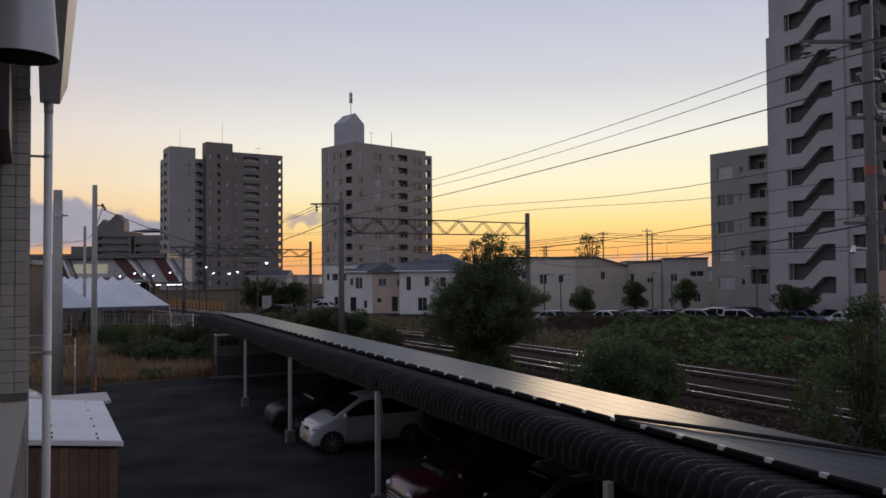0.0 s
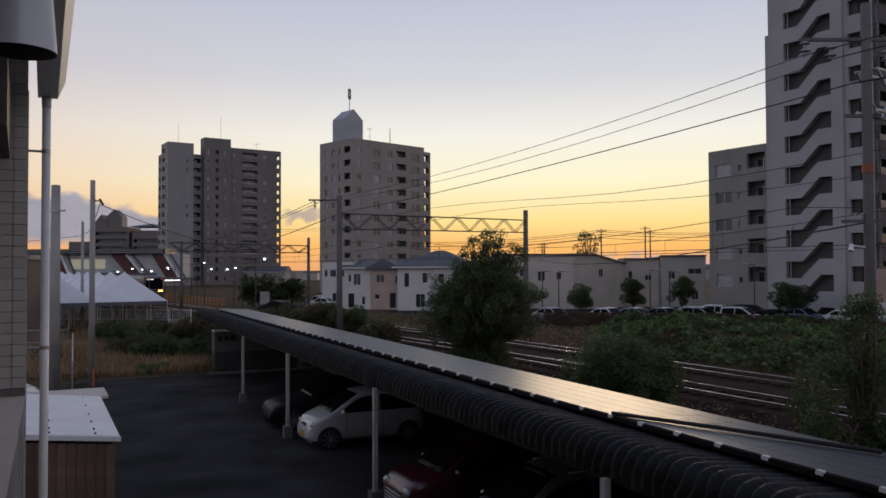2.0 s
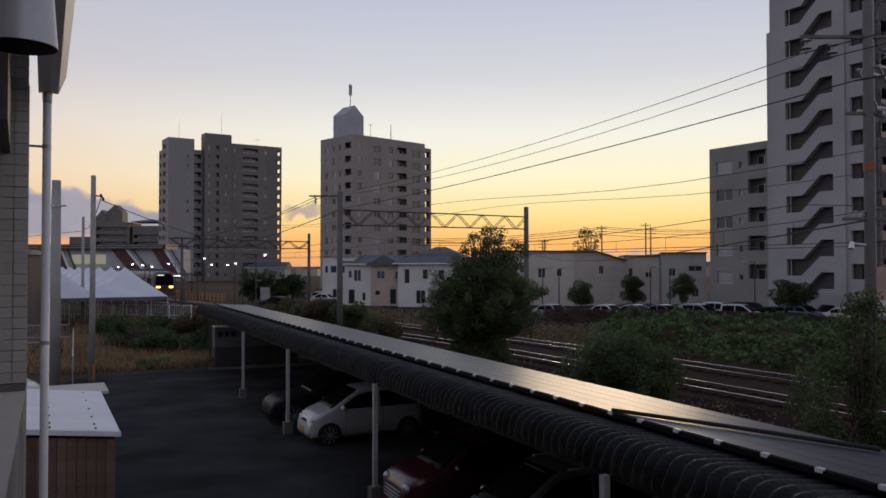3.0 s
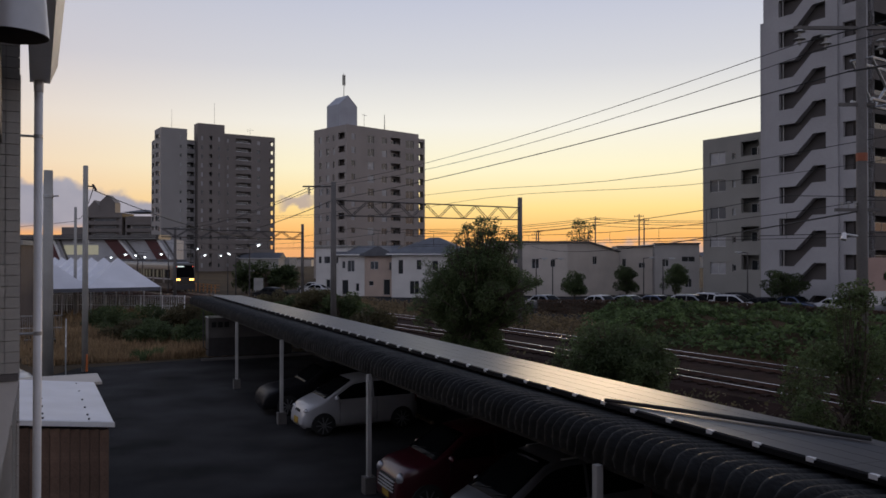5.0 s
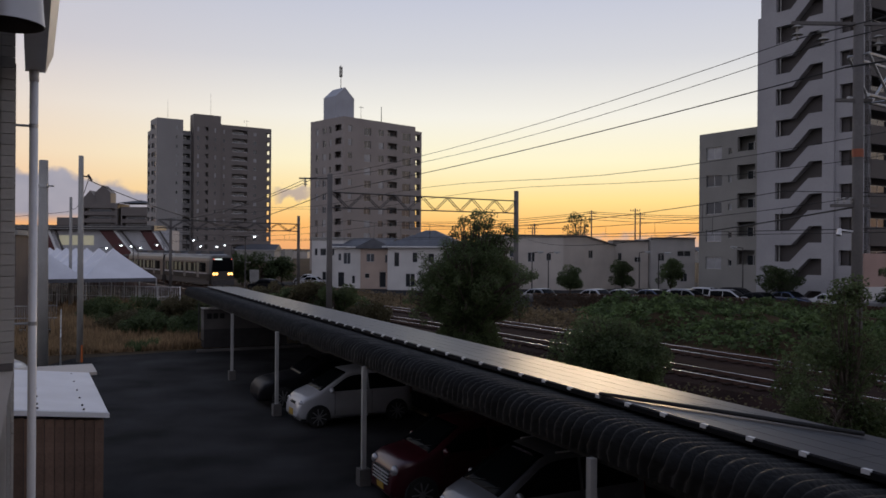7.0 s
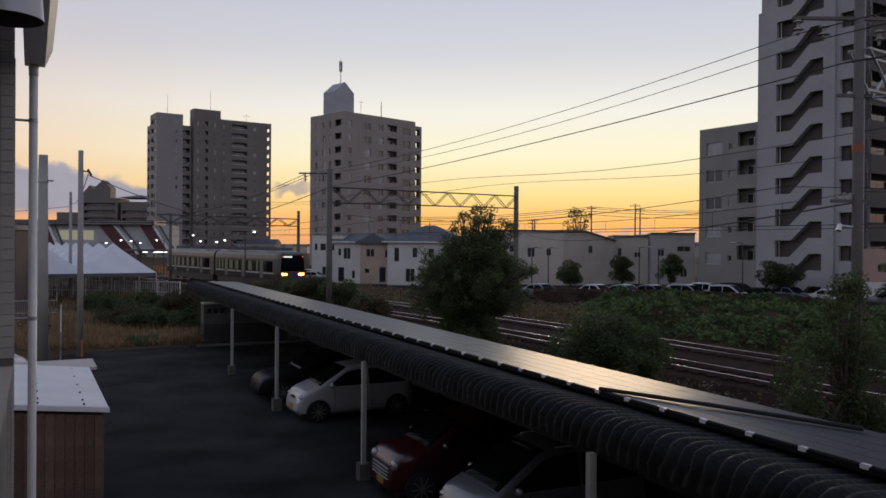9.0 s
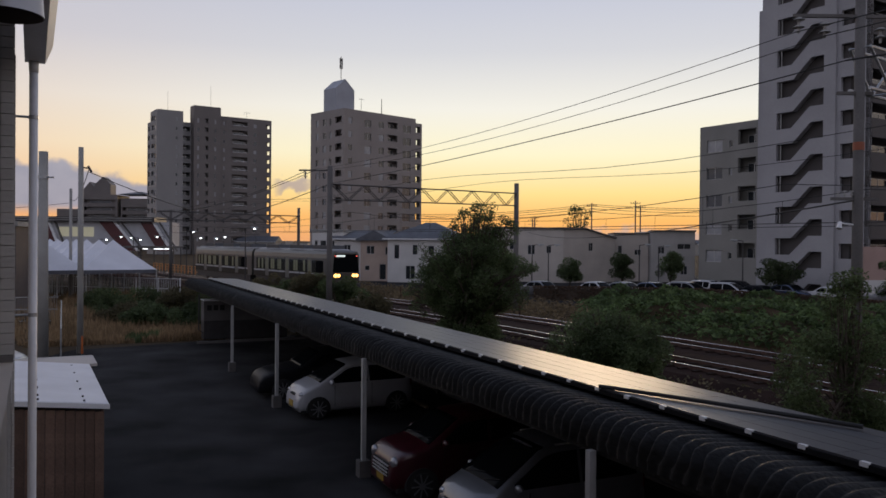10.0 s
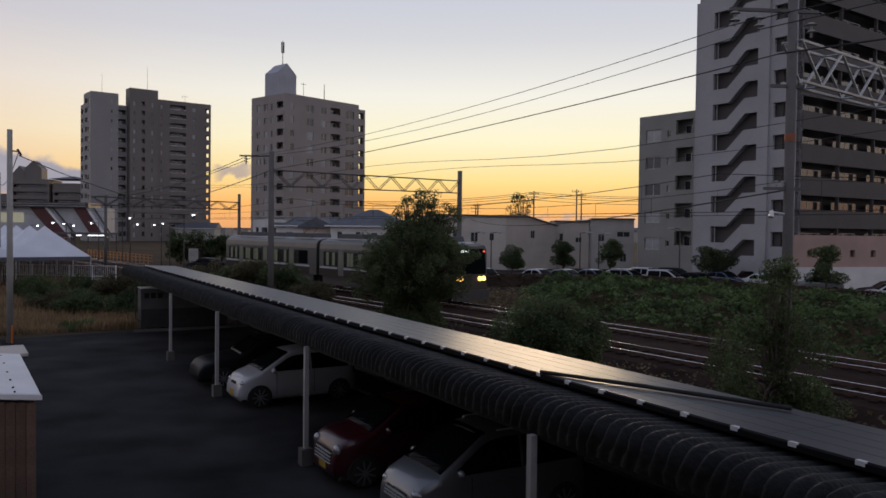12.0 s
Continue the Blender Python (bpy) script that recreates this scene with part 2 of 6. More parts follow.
LEAF = leafy("leaf", (0.115, 0.152, 0.066))
LEAF2 = leafy("vine_leaf", (0.115, 0.165, 0.062), 0.55)
HEDGE = leafy("dark_hedge_leaf", (0.075, 0.10, 0.042))
REDHEDGE = leafy("reddish_hedge_leaf", (0.10, 0.062, 0.04))
DRYGRASS = leafy("dry_grass", (0.35, 0.24, 0.135), 0.3)
BARK = material("bark", (0.08, 0.06, 0.045), 0.9, vary=0.35, scale=6, grain=30, bump=0.6)
LAMPON = glow("street_lamp_light", (0.93, 0.97, 1.0), 6)
HEADON = glow("headlight_light", (1.0, 0.50, 0.12), 5)
WINDOWLIT = glow("lit_interior", (0.5, 0.47, 0.33), 0.3)


# ---- the railway line ----
CTRL = [Vector(p) for p in ((-100, 199), (-70, 155), (-39, 110.5), (-12.9, 74.3), (-3.7, 61), (5.3, 47.0), (12.4, 34.0), (16.7, 26.0), (24.3, 11.5), (42, -23), (70, -76))]


def _catmull():
    pts = []
    for i in range(1, len(CTRL) - 2):
        p0, p1, p2, p3 = CTRL[i - 1:i + 3]
        for k in range(24):
            t = k / 24
            pts.append(0.5 * (2 * p1 + (p2 - p0) * t + (2 * p0 - 5 * p1 + 4 * p2 - p3) * t * t + (3 * p1 - p0 - 3 * p2 + p3) * t ** 3))
    return pts


TRACK = _catmull()
TLEN = [0.0]
for _a, _b in zip(TRACK, TRACK[1:]):
    TLEN.append(TLEN[-1] + (_b - _a).length)
TX, TY = [p.x for p in TRACK], [p.y for p in TRACK]
RAILZ = 0.5


def along(s, off=0.0):
    """The place on the line s metres along it (towards the viewer's right), off metres to its near side, and its direction."""
    def at(q):
        return Vector((float(np.interp(q, TLEN, TX)), float(np.interp(q, TLEN, TY))))
    d = (at(s + 2) - at(s - 2)).normalized()
    return at(s) + Vector((d.y, -d.x)) * off, d


S_END = TLEN[-1] - 3
NEAR = 4.4          # the near track's distance from the far one
GAUGE = 1.25


def ribbon(name, profile, mat, label, category, step=4.0, s0=3.0, kind="structure", s1=None):
    """A profile of (off, z) drawn along the line."""
    g, rings, s = Geo(), [], s0
    end = s1 or S_END
    while s < end:
        p, d = along(s)
        rings.append([(p.x + d.y * o, p.y - d.x * o, z) for o, z in profile])
        s += step
    g.loft(rings, True, True)
    return tagged(part(name, g, mat), label, category, kind=kind)


def build_ground():
    g = Geo()
    cs = [-2500, -900, -300, -120] + [-80 + 8 * i for i in range(33)] + [240, 420, 1000, 4500]
    xs, ys = cs, [c + 60 for c in cs]
    vs = [(x, y, 0.0) for y in ys for x in xs]
    w = len(xs)
    g.add(vs, [(j * w + i, j * w + i + 1, (j + 1) * w + i + 1, (j + 1) * w + i) for j in range(len(ys) - 1) for i in range(w - 1)])
    tagged(part("ground", g, SOIL), "bare brown earth reaching to the horizon", "ground", kind="structure")
    a = Geo()
    top = [(-4.2, -6), (14.0, 5.2), (-4.9, 42.6), (-15.6, 35.0), (-16.5, 20), (-12, -6)]
    a.add([(x, y, 0.02) for x, y in top] + [(x, y, -0.1) for x, y in top],
          [tuple(range(6))] + [(i, 6 + i, 6 + (i + 1) % 6, (i + 1) % 6) for i in range(6)])
    tagged(part("parking_lot", a, ASPHALT), "worn dark asphalt parking lot", "parking lot", kind="structure")
    b = Geo()
    c = [along(s, -13) for s in (60, 90, 120, 150, 185)]
    near = [(p.x, p.y) for p, d in c]
    far = [(p.x + 60 * -d.y, p.y + 60 * d.x) for p, d in c]
    poly = near + far[::-1]
    b.add([(x, y, 0.012) for x, y in poly], [(i, i + 1, 8 - i, 9 - i) for i in range(4)])
    tagged(part("car_park", b, ASPHALT), "asphalt car park across the railway", "car park", kind="structure")


def build_track():
    ribbon("railway_bed", [(-3.4, -0.05), (-1.9, 0.34), (NEAR + 1.7, 0.34), (NEAR + 3.0, -0.05)], BALLAST, "brown stone ballast bed under two tracks", "railway bed")
    for off in (0.0, NEAR):
        for side in (-GAUGE / 2, GAUGE / 2):
            o = off + side
            r = ribbon("rail", [(o - 0.065, 0.36), (o - 0.03, RAILZ - 0.03), (o - 0.036, RAILZ - 0.012), (o + 0.036, RAILZ - 0.012), (o + 0.03, RAILZ - 0.03), (o + 0.065, 0.36)],
                       RUST, "rusty steel rail with a polished head", "rail", 2.0, kind="structure")
            g, rings, s = Geo(), [], 3.0
            while s < S_END:
                p, d = along(s)
                rings.append([(p.x + d.y * (o + k), p.y - d.x * (o + k), z) for k, z in ((-0.024, RAILZ - 0.011), (-0.02, RAILZ), (0.02, RAILZ), (0.024, RAILZ - 0.011))])
                s += 2.0
            g.loft(rings, True, True)
            part("rail_head", g, RAILTOP, r, "shiny worn steel rail head")


def sleepers():
    g = Geo()
    g.box(-1.0, 1.0, -0.1, 0.1, -0.06, 0.045)
    me = g.mesh("sleeper", SLEEPER)
    bed = bpy.data.objects["railway_bed"]
    for off in (0.0, NEAR):
        s = 78.0
        while s < 165:
            p, d = along(s, off)
            part("sleeper", me, SLEEPER, bed, m=facing(p.x, p.y, 0.35, d.y, -d.x))
            s += 0.68


# ---- buildings ----
def window_mesh(w, h, mat_glass, bars=1):
    g = Geo()
    for i in range(bars + 1):
        x = -w / 2 + w * i / bars
        g.box(x - 0.03, x + 0.03, -0.03, 0.03, 0, h)
    g.box(-w / 2, w / 2, -0.03, 0.03, 0, 0.05)
    g.box(-w / 2, w / 2, -0.03, 0.03, h - 0.05, h)
    p = Geo()
    p.box(-w / 2, w / 2, -0.008, 0.008, 0.02, h - 0.02)
    return g.mesh("window_frame", FRAMEMAT), p.mesh("pane", mat_glass)


def pierced(width, height, thick, voids):
    """One connected wall slab along x with rectangular holes (x0, x1, z0, z1) right through it."""
    def cuts(vals, top):
        out = []
        for v in sorted(vals + [0.0, top]):
            if 0 <= v <= top and (not out or v - out[-1] > 1e-3):
                out.append(v)
        return out
    xs = cuts([v for q in voids for v in q[:2]], width)
    zs = cuts([v for q in voids for v in q[2:]], height)
    nx, nz = len(xs), len(zs)
    hole = set()
    for x0, x1, z0, z1 in voids:
        for i in range(nx - 1):
            if x0 - 1e-3 <= xs[i] and xs[i + 1] <= x1 + 1e-3:
                for k in range(nz - 1):
                    if z0 - 1e-3 <= zs[k] and zs[k + 1] <= z1 + 1e-3:
                        hole.add((i, k))
    vs = [(x, y, z) for y in (0, thick) for z in zs for x in xs]
    n = nx * nz
    fs = []

    def solid(i, k):
        return 0 <= i < nx - 1 and 0 <= k < nz - 1 and (i, k) not in hole
    for i in range(nx - 1):
        for k in range(nz - 1):
            if not solid(i, k):
                continue
            a, b, c, d = k * nx + i, k * nx + i + 1, (k + 1) * nx + i + 1, (k + 1) * nx + i
            fs += [(a, b, c, d), (n + d, n + c, n + b, n + a)]
            for (p, q), (di, dk) in (((a, b), (0, -1)), ((b, c), (1, 0)), ((c, d), (0, 1)), ((d, a), (-1, 0))):
                if not solid(i + di, k + dk):
                    fs.append((q, p, n + p, n + q))
    used = sorted({i for f in fs for i in f})
    at = {o: j for j, o in enumerate(used)}
    return Geo().add([vs[o] for o in used], [tuple(at[i] for i in f) for f in fs])


def facade(house, m, width, floors, fh, cols, wall_mat, base=0.0, top=1.0, thick=0.35, rails=False):
    """A wall with real openings. m: x along the wall, y inwards, z up. cols: (x0, x1, kind, sill, head), kinds window, balcony, hole."""
    H = base + floors * fh
    cols = sorted(cols)
    voids = [(x0, x1, base + k * fh + sill, base + k * fh + head) for x0, x1, kind, sill, head in cols for k in range(floors)]
    g = pierced(width, H + top, thick, voids)
    cache = {}
    for n, (x0, x1, kind, sill, head) in enumerate(cols):
        for k in range(floors):
            z = base + k * fh
            w, h = x1 - x0, head - sill
            if kind == "window":
                key = (round(w, 2), round(h, 2))
                if key not in cache:
                    cache[key] = window_mesh(w, h, GLASS, 2 if w > 1.2 else 1)
                    cache[key + ("c",)] = window_mesh(w, h, CURTAIN, 2 if w > 1.2 else 1)
                ob = part("window", cache[key][0], FRAMEMAT, house, m=m @ pose((x0 + x1) / 2, 0.16, z + sill))
                if (n * 7 + k * 5 + k * k) % 5 < 2:
                    part("pane", cache[key + ("c",)][1], CURTAIN, ob, "curtained window pane")
                else:
                    part("pane", cache[key][1], GLASS, ob)
            elif kind == "balcony":
                key = ("b", round(w, 2))
                if key not in cache:
                    b = Geo()
                    b.box(-w / 2, w / 2, 0.0, 1.3, -0.14, 0.0)
                    cache[key] = b.mesh("balcony", wall_mat)
                    r = Geo()
                    r.box(-w / 2 - 0.02, w / 2 + 0.02, -0.06, 0.12, sill + 0.0, sill + 0.09)
                    cache[key + ("r",)] = r.mesh("rail", WHITEPAINT)
                    cache[key + ("w",)] = window_mesh(w * 0.7, 1.95, GLASS, 2)
                bal = part("balcony", cache[key], wall_mat, house, m=m @ pose((x0 + x1) / 2, 0.01, z + 0.01))
                if rails:
                    part("rail", cache[key + ("r",)], WHITEPAINT, bal, "pale balcony rail")
                ob = part("window", cache[key + ("w",)][0], FRAMEMAT, house, m=m @ pose((x0 + x1) / 2, 1.24, z + 0.04))
                part("pane", cache[key + ("w",)][1], GLASS, ob)
    part("wall", g, wall_mat, house, m=m)


def rooftop(house, m, w, d, z, wall_mat):
    g = Geo()
    g.box(0.3, w - 0.3, 0.3, d - 0.3, z - 0.25, z)
    part("roof", g, CONCDARK, house, m=m)


def inner(house, m, w, d, z, mat, inset=1.35, cut=0.0):
    g = Geo()
    g.box(inset, w - inset - cut, inset, d - inset, 0, z)
    part("core_wall", g, mat, house, m=m)


def side_frames(m, w, d):
    """Frames of the four walls of a block w wide and d deep whose front wall has the frame m."""
    return m, m @ pose(w, 0, 0, 0, 0, 90), m @ pose(w, d, 0, 0, 0, 180), m @ pose(0, d, 0, 0, 0, 270)


def block(house, m, w, d, floors, fh, front, left, mat, base=0.0, top=1.0, right=(), left_mat=None, cut=0.0, rails=False):
    """Front wall along x at y=0, left wall at x=0."""
    f, r, b, l = side_frames(m, w, d)
    facade(house, f, w, floors, fh, front, mat, base, top, rails=rails)
    facade(house, r @ pose(0.36, 0, 0), d - 0.72, floors, fh, right, mat, base, top)
    facade(house, b, w, floors, fh, (), mat, base, top)
    facade(house, l @ pose(0.36, 0, 0), d - 0.72, floors, fh, left, left_mat or mat, base, top, rails=rails)
    inner(house, m, w, d, base + floors * fh, mat, cut=cut)
    rooftop(house, m, w, d, base + floors * fh + 0.3, mat)


def build_tower_a():
    m = facing(-86.3, 252, 0, 0.84, 0.54)
    h = thing("apartment_tower", m, "tall brown and grey tiled apartment tower with balconies", "apartment building")
    I = pose(0, 0, 0)
    fl, fh = 15, 2.93
    block(h, I, 8.1, 8.4, fl, fh, [(5.8, 6.4, "window", 0.9, 2.0)], [(1.0, 3.6, "balcony", 1.05, 2.5), (4.4, 6.4, "window", 0.6, 2.2)], TILE_A2, 0.5, 1.2)
    block(h, pose(0, 8.41, 0), 8.1, 3.8, fl - 1, fh, [], [(0.3, 2.5, "balcony", 1.05, 2.5)], TILE_A2, 0.5, 1.0)
    block(h, pose(8.11, 2.2, 0), 3.18, 10, fl - 1, fh, [(0.5, 2.9, "balcony", 1.05, 2.5)], [], TILE_A2, 0.5, 1.0)
    block(h, pose(11.3, 3.6, 0), 8.7, 8.6, fl - 1, fh, [], [], TILE_A2, 0.5, 1.0)
    block(h, pose(11.3, -0.8, 0), 8.7, 4.38, fl, fh, [(1.0, 1.7, "window", 0.8, 2.2), (3.6, 4.6, "balcony", 1.05, 2.4), (6.6, 7.2, "window", 0.8, 2.2)], [], TILE_A, 0.5, 3.4)
    block(h, pose(20.0, 0.4, 0), 17.8, 12, fl, fh, [(1.2, 1.8, "window", 0.9, 2.1), (4.2, 9.4, "balcony", 1.05, 2.5), (11.5, 12.6, "window", 0.9, 2.1), (15.9, 17.2, "hole", 0.9, 2.3)], [], TILE_A, 0.5, 0.9,
          right=[(0.3, 3.4, "hole", 0.9, 2.4)], cut=1.6, rails=True)
    g = Geo()
    for x, z in ((4.0, 5.5), (17.8, 9.0)):
        g.tube((x, 3, 45), (x, 3, 46.5 + z), 0.05, 0.03, 6)
    g.tube((30, 3, 44), (30, 3, 48.2), 0.05, 0.03, 6)
    g.tube((28.8, 3, 47.6), (31.2, 3, 47.6), 0.04, 0.04, 6)
    g.tube((29.2, 2.4, 47.1), (29.2, 3.6, 47.1), 0.04, 0.04, 6)
    part("aerial", g, DARKSTEEL, h)


def build_tower_b():
    m = facing(-18.7, 169, 0, 0.725, 0.69)
    h = thing("apartment_block", m, "taupe tiled apartment block with a gabled stair tower", "apartment building")
    fl, fh = 11, 2.86
    front = [(1.2, 2.2, "window", 0.9, 2.2), (5.6, 7.4, "window", 0.6, 2.2), (9.6, 11.0, "window", 0.8, 2.2), (12.2, 15.0, "balcony", 1.05, 2.4), (16.6, 19.0, "window", 0.5, 2.2), (20.4, 21.8, "balcony", 1.05, 2.4)]
    left = [(1.6, 2.6, "window", 0.8, 2.2), (4.2, 5.4, "window", 0.8, 2.2), (6.6, 7.4, "window", 0.8, 2.2), (8.6, 10.8, "balcony", 1.05, 2.4)]
    block(h, pose(0, 0, 0), 20.5, 12, fl, fh, front[:-1], left, TILE_B, 0.3, 1.1)
    block(h, pose(20.5, 0.8, 0), 2.7, 11, fl, fh, [(0.4, 2.2, "balcony", 1.05, 2.4)], [], TILE_B, 0.3, 0.3, right=[(1, 3.4, "balcony", 1.05, 2.4), (5, 6, "window", 0.8, 2.2)])
    z = 0.3 + fl * fh + 0.9
    g = Geo()
    g.prism([(0, z - 2), (5.0, z - 2), (5.0, z + 5.2), (2.5, z + 7.4), (0, z + 5.2)], 4.2, 8.6, m=pose(1.0, 0, 0))
    part("stair_tower", g, PALETILE, h, "pale gabled stair tower")
    g = Geo()
    g.tube((3.7, 6, z + 5.5), (3.7, 6, z + 12.6), 0.09, 0.06, 6)
    for dx in (-0.27, 0.27):
        g.tube((3.7 + dx, 6, z + 9.9), (3.7 + dx, 6, z + 12.2), 0.13, 0.13, 8)
    for zz in (10.0, 11.8):
        g.tube((3.3, 6, z + zz), (4.1, 6, z + zz), 0.05, 0.05, 6)
    part("mobile_mast", g, DARKSTEEL, h, "grey antenna mast")
    g = Geo()
    g.tube((14.5, 5, z - 1), (14.5, 5, z + 4.6), 0.12, 0.07, 6)
    g.box(13.7, 15.2, 4.5, 5.5, z - 0.5, z + 0.7)
    g.tube((7.0, 3, z - 1), (7.0, 3, z + 3.6), 0.05, 0.04, 6)
    g.tube((6.3, 3, z + 3.3), (7.7, 3, z + 3.3), 0.04, 0.04, 6)
    g.box(9.5, 12.5, 3, 6, z - 0.6, z + 0.25)
    part("aerial", g, DARKSTEEL, h)


def build_right_tower():
    m = facing(28.6, 83.9, 0, 0.515, -0.857)
    h = thing("low_apartment_block", m, "sandy grey six storey apartment wing with windows", "apartment building")
    fh = 2.85
    block(h, pose(-0.5, 0, 0), 7.6, 14, 5, fh, [(0.9, 2.9, "window", 0.5, 1.75), (3.72, 4.15, "window", 0.85, 1.5), (4.8, 6.9, "balcony", 1.02, 2.48)], [], TILE_L, 2.55, 0.4)
    t = thing("stair_apartment_tower", m, "tall pale grey apartment tower with zigzag open stairs", "apartment building")
    fl, fh = 10, 2.95
    g = Geo()
    # the wall round the stair openings
    for b in ((6.75, 7.4, -0.2, 9, 27.7), (7.4, 9.07, -0.6, -0.2, 33), (13.87, 15.0, -0.6, 1.2, 33), (7.4, 7.75, -0.2, 9, 33)):
        part("wall", Geo().box(*b[:4], 0, b[4]), TILE_R, t)
    for k in range(0, fl + 1):
        z = 1.0 + k * 2.965
        # a stair parapet: level, climbing, level again
        g = Geo()
        g.prism([(9.07, z - 1.41), (10.79, z - 1.41), (12.62, z + 0.33), (13.87, z + 0.33), (13.87, z + 1.78), (12.5, z + 1.78), (10.6, z), (9.07, z)], -0.6, -0.42)
        part("stair_parapet", g, TILE_R, t)
        g = Geo()
        g.prism([(10.7, z - 1.2), (12.6, z + 0.6), (13.87, z + 0.6), (13.87, z + 0.4), (12.6, z + 0.4), (10.7, z - 1.38), (8.6, z - 1.38), (8.6, z - 1.2)], -0.4, 1.6)
        part("stair_flight", g, TILE_R, t)
        g = Geo()
        g.tube((9.5, -0.51, z), (9.5, -0.51, z + 1.5), 0.05, 0.05, 8)
        part("drain_pipe", g, CONC, t)
    g = Geo()
    g.box(7.8, 15.9, 3.0, 10, 0, 33)
    part("core_wall", g, TILE_R, t)
    # the bay of galleries beside the stairs
    facade(t, pose(15.0, -0.35, 0), 3.0, 10, fh, [(0.35, 2.4, "balcony", 1.1, 2.45)], TILE_R, 2.6, 1.5)
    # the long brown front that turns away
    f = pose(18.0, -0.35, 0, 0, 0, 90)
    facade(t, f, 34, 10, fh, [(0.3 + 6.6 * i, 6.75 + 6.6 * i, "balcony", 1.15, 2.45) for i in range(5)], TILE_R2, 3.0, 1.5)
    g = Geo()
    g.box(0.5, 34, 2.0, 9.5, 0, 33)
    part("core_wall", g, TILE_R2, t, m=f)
    w = thing("garden_wall", m @ pose(19.0, -2.6, 0, 0, 0, 72), "pink rendered boundary building with small square openings", "wall", kind="structure")
    cols = [(1.4 + 2.35 * i, 1.95 + 2.35 * i, "hole", 2.9, 3.5) for i in range(11)]
    facade(w, pose(0, 0, 0), 30, 1, 4.4, cols, PINK, 0, 0.4, 0.25)
    g = Geo()
    g.box(0.02, 30, 0.8, 1.2, 0, 4.3)
    part("core_wall", g, PINK, w)
    g = Geo()
    g.box(-0.02, 30, -0.15, -0.004, 0, 2.0)
    part("plinth", g, WHITEWALL, w, "pale lower wall")


def house(x, y, dx, dy, w, d, eave, rise, wall_mat, label, wins, hip=0.0, group="houses across the railway"):
    """A two storey house with a pitched roof. Front wall along x."""
    m = facing(x, y, 0, dx, dy)
    h = thing("house", m, label, "house", group)
    front = [c for c in wins if c[5] == "f"]
    left = [c for c in wins if c[5] == "l"]
    f, r, b, l = side_frames(pose(0, 0, 0), w, d)
    for fr, ww, cs in ((f, w, front), (l @ pose(0.26, 0, 0), d - 0.52, left), (r @ pose(0.26, 0, 0), d - 0.52, []), (b, w, [])):
        g = pierced(ww, eave, 0.25, [c[:4] for c in cs])
        for c in cs:
            if c[4]:
                wf, wp = window_mesh(c[1] - c[0], c[3] - c[2], GLASS, 2 if c[1] - c[0] > 0.9 else 1)
                ob = part("window", wf, FRAMEMAT, h, m=fr @ pose((c[0] + c[1]) / 2, 0.12, c[2]))
                part("pane", wp, GLASS, ob)
        part("wall", g, wall_mat, h, m=fr)
    g = Geo()
    g.box(0.3, w - 0.3, 0.3, d - 0.3, 0, eave - 0.1)
    part("core_wall", g, wall_mat, h)
    o = 0.5
    g = Geo()
    a, t = eave - 0.08, 0.16
    if rise <= 0.4:
        g.box(-0.15, w + 0.15, -0.15, d + 0.15, eave, eave + rise)
    else:
        q = max(hip, 0.001)
        for dz in (0.0,):
            g.add([(-o, -o, a), (w + o, -o, a), (w + o, d + o, a), (-o, d + o, a), (-o + q, d / 2, a + rise), (w + o - q, d / 2, a + rise),
                   (-o, -o, a + t), (w + o, -o, a + t), (w + o, d + o, a + t), (-o, d + o, a + t), (-o + q, d / 2, a + rise + t), (w + o - q, d / 2, a + rise + t)],
                  [(6, 7, 11, 10), (8, 9, 10, 11), (7, 8, 11), (9, 6, 10), (0, 1, 7, 6), (1, 2, 8, 7), (2, 3, 9, 8), (3, 0, 6, 9), (0, 3, 2, 1)])
        if hip < 0.5:
            gg = Geo()
            gg.prism([(0, eave - 0.1), (d, eave - 0.1), (d / 2, eave + rise - 0.3)], 0.02, 0.2, m=l @ pose(0, 0, 0))
            part("gable", gg, wall_mat, h)
    part("roof", g, ROOFTILE if rise > 0.4 else CONC, h)
    g = Geo()
    g.box(-o - 0.08, w + o + 0.08, -o - 0.1, -o - 0.004, eave - 0.12, eave + 0.02)
    if rise > 0.4:
        part("gutter", g, WHITEPAINT, h)
    return h


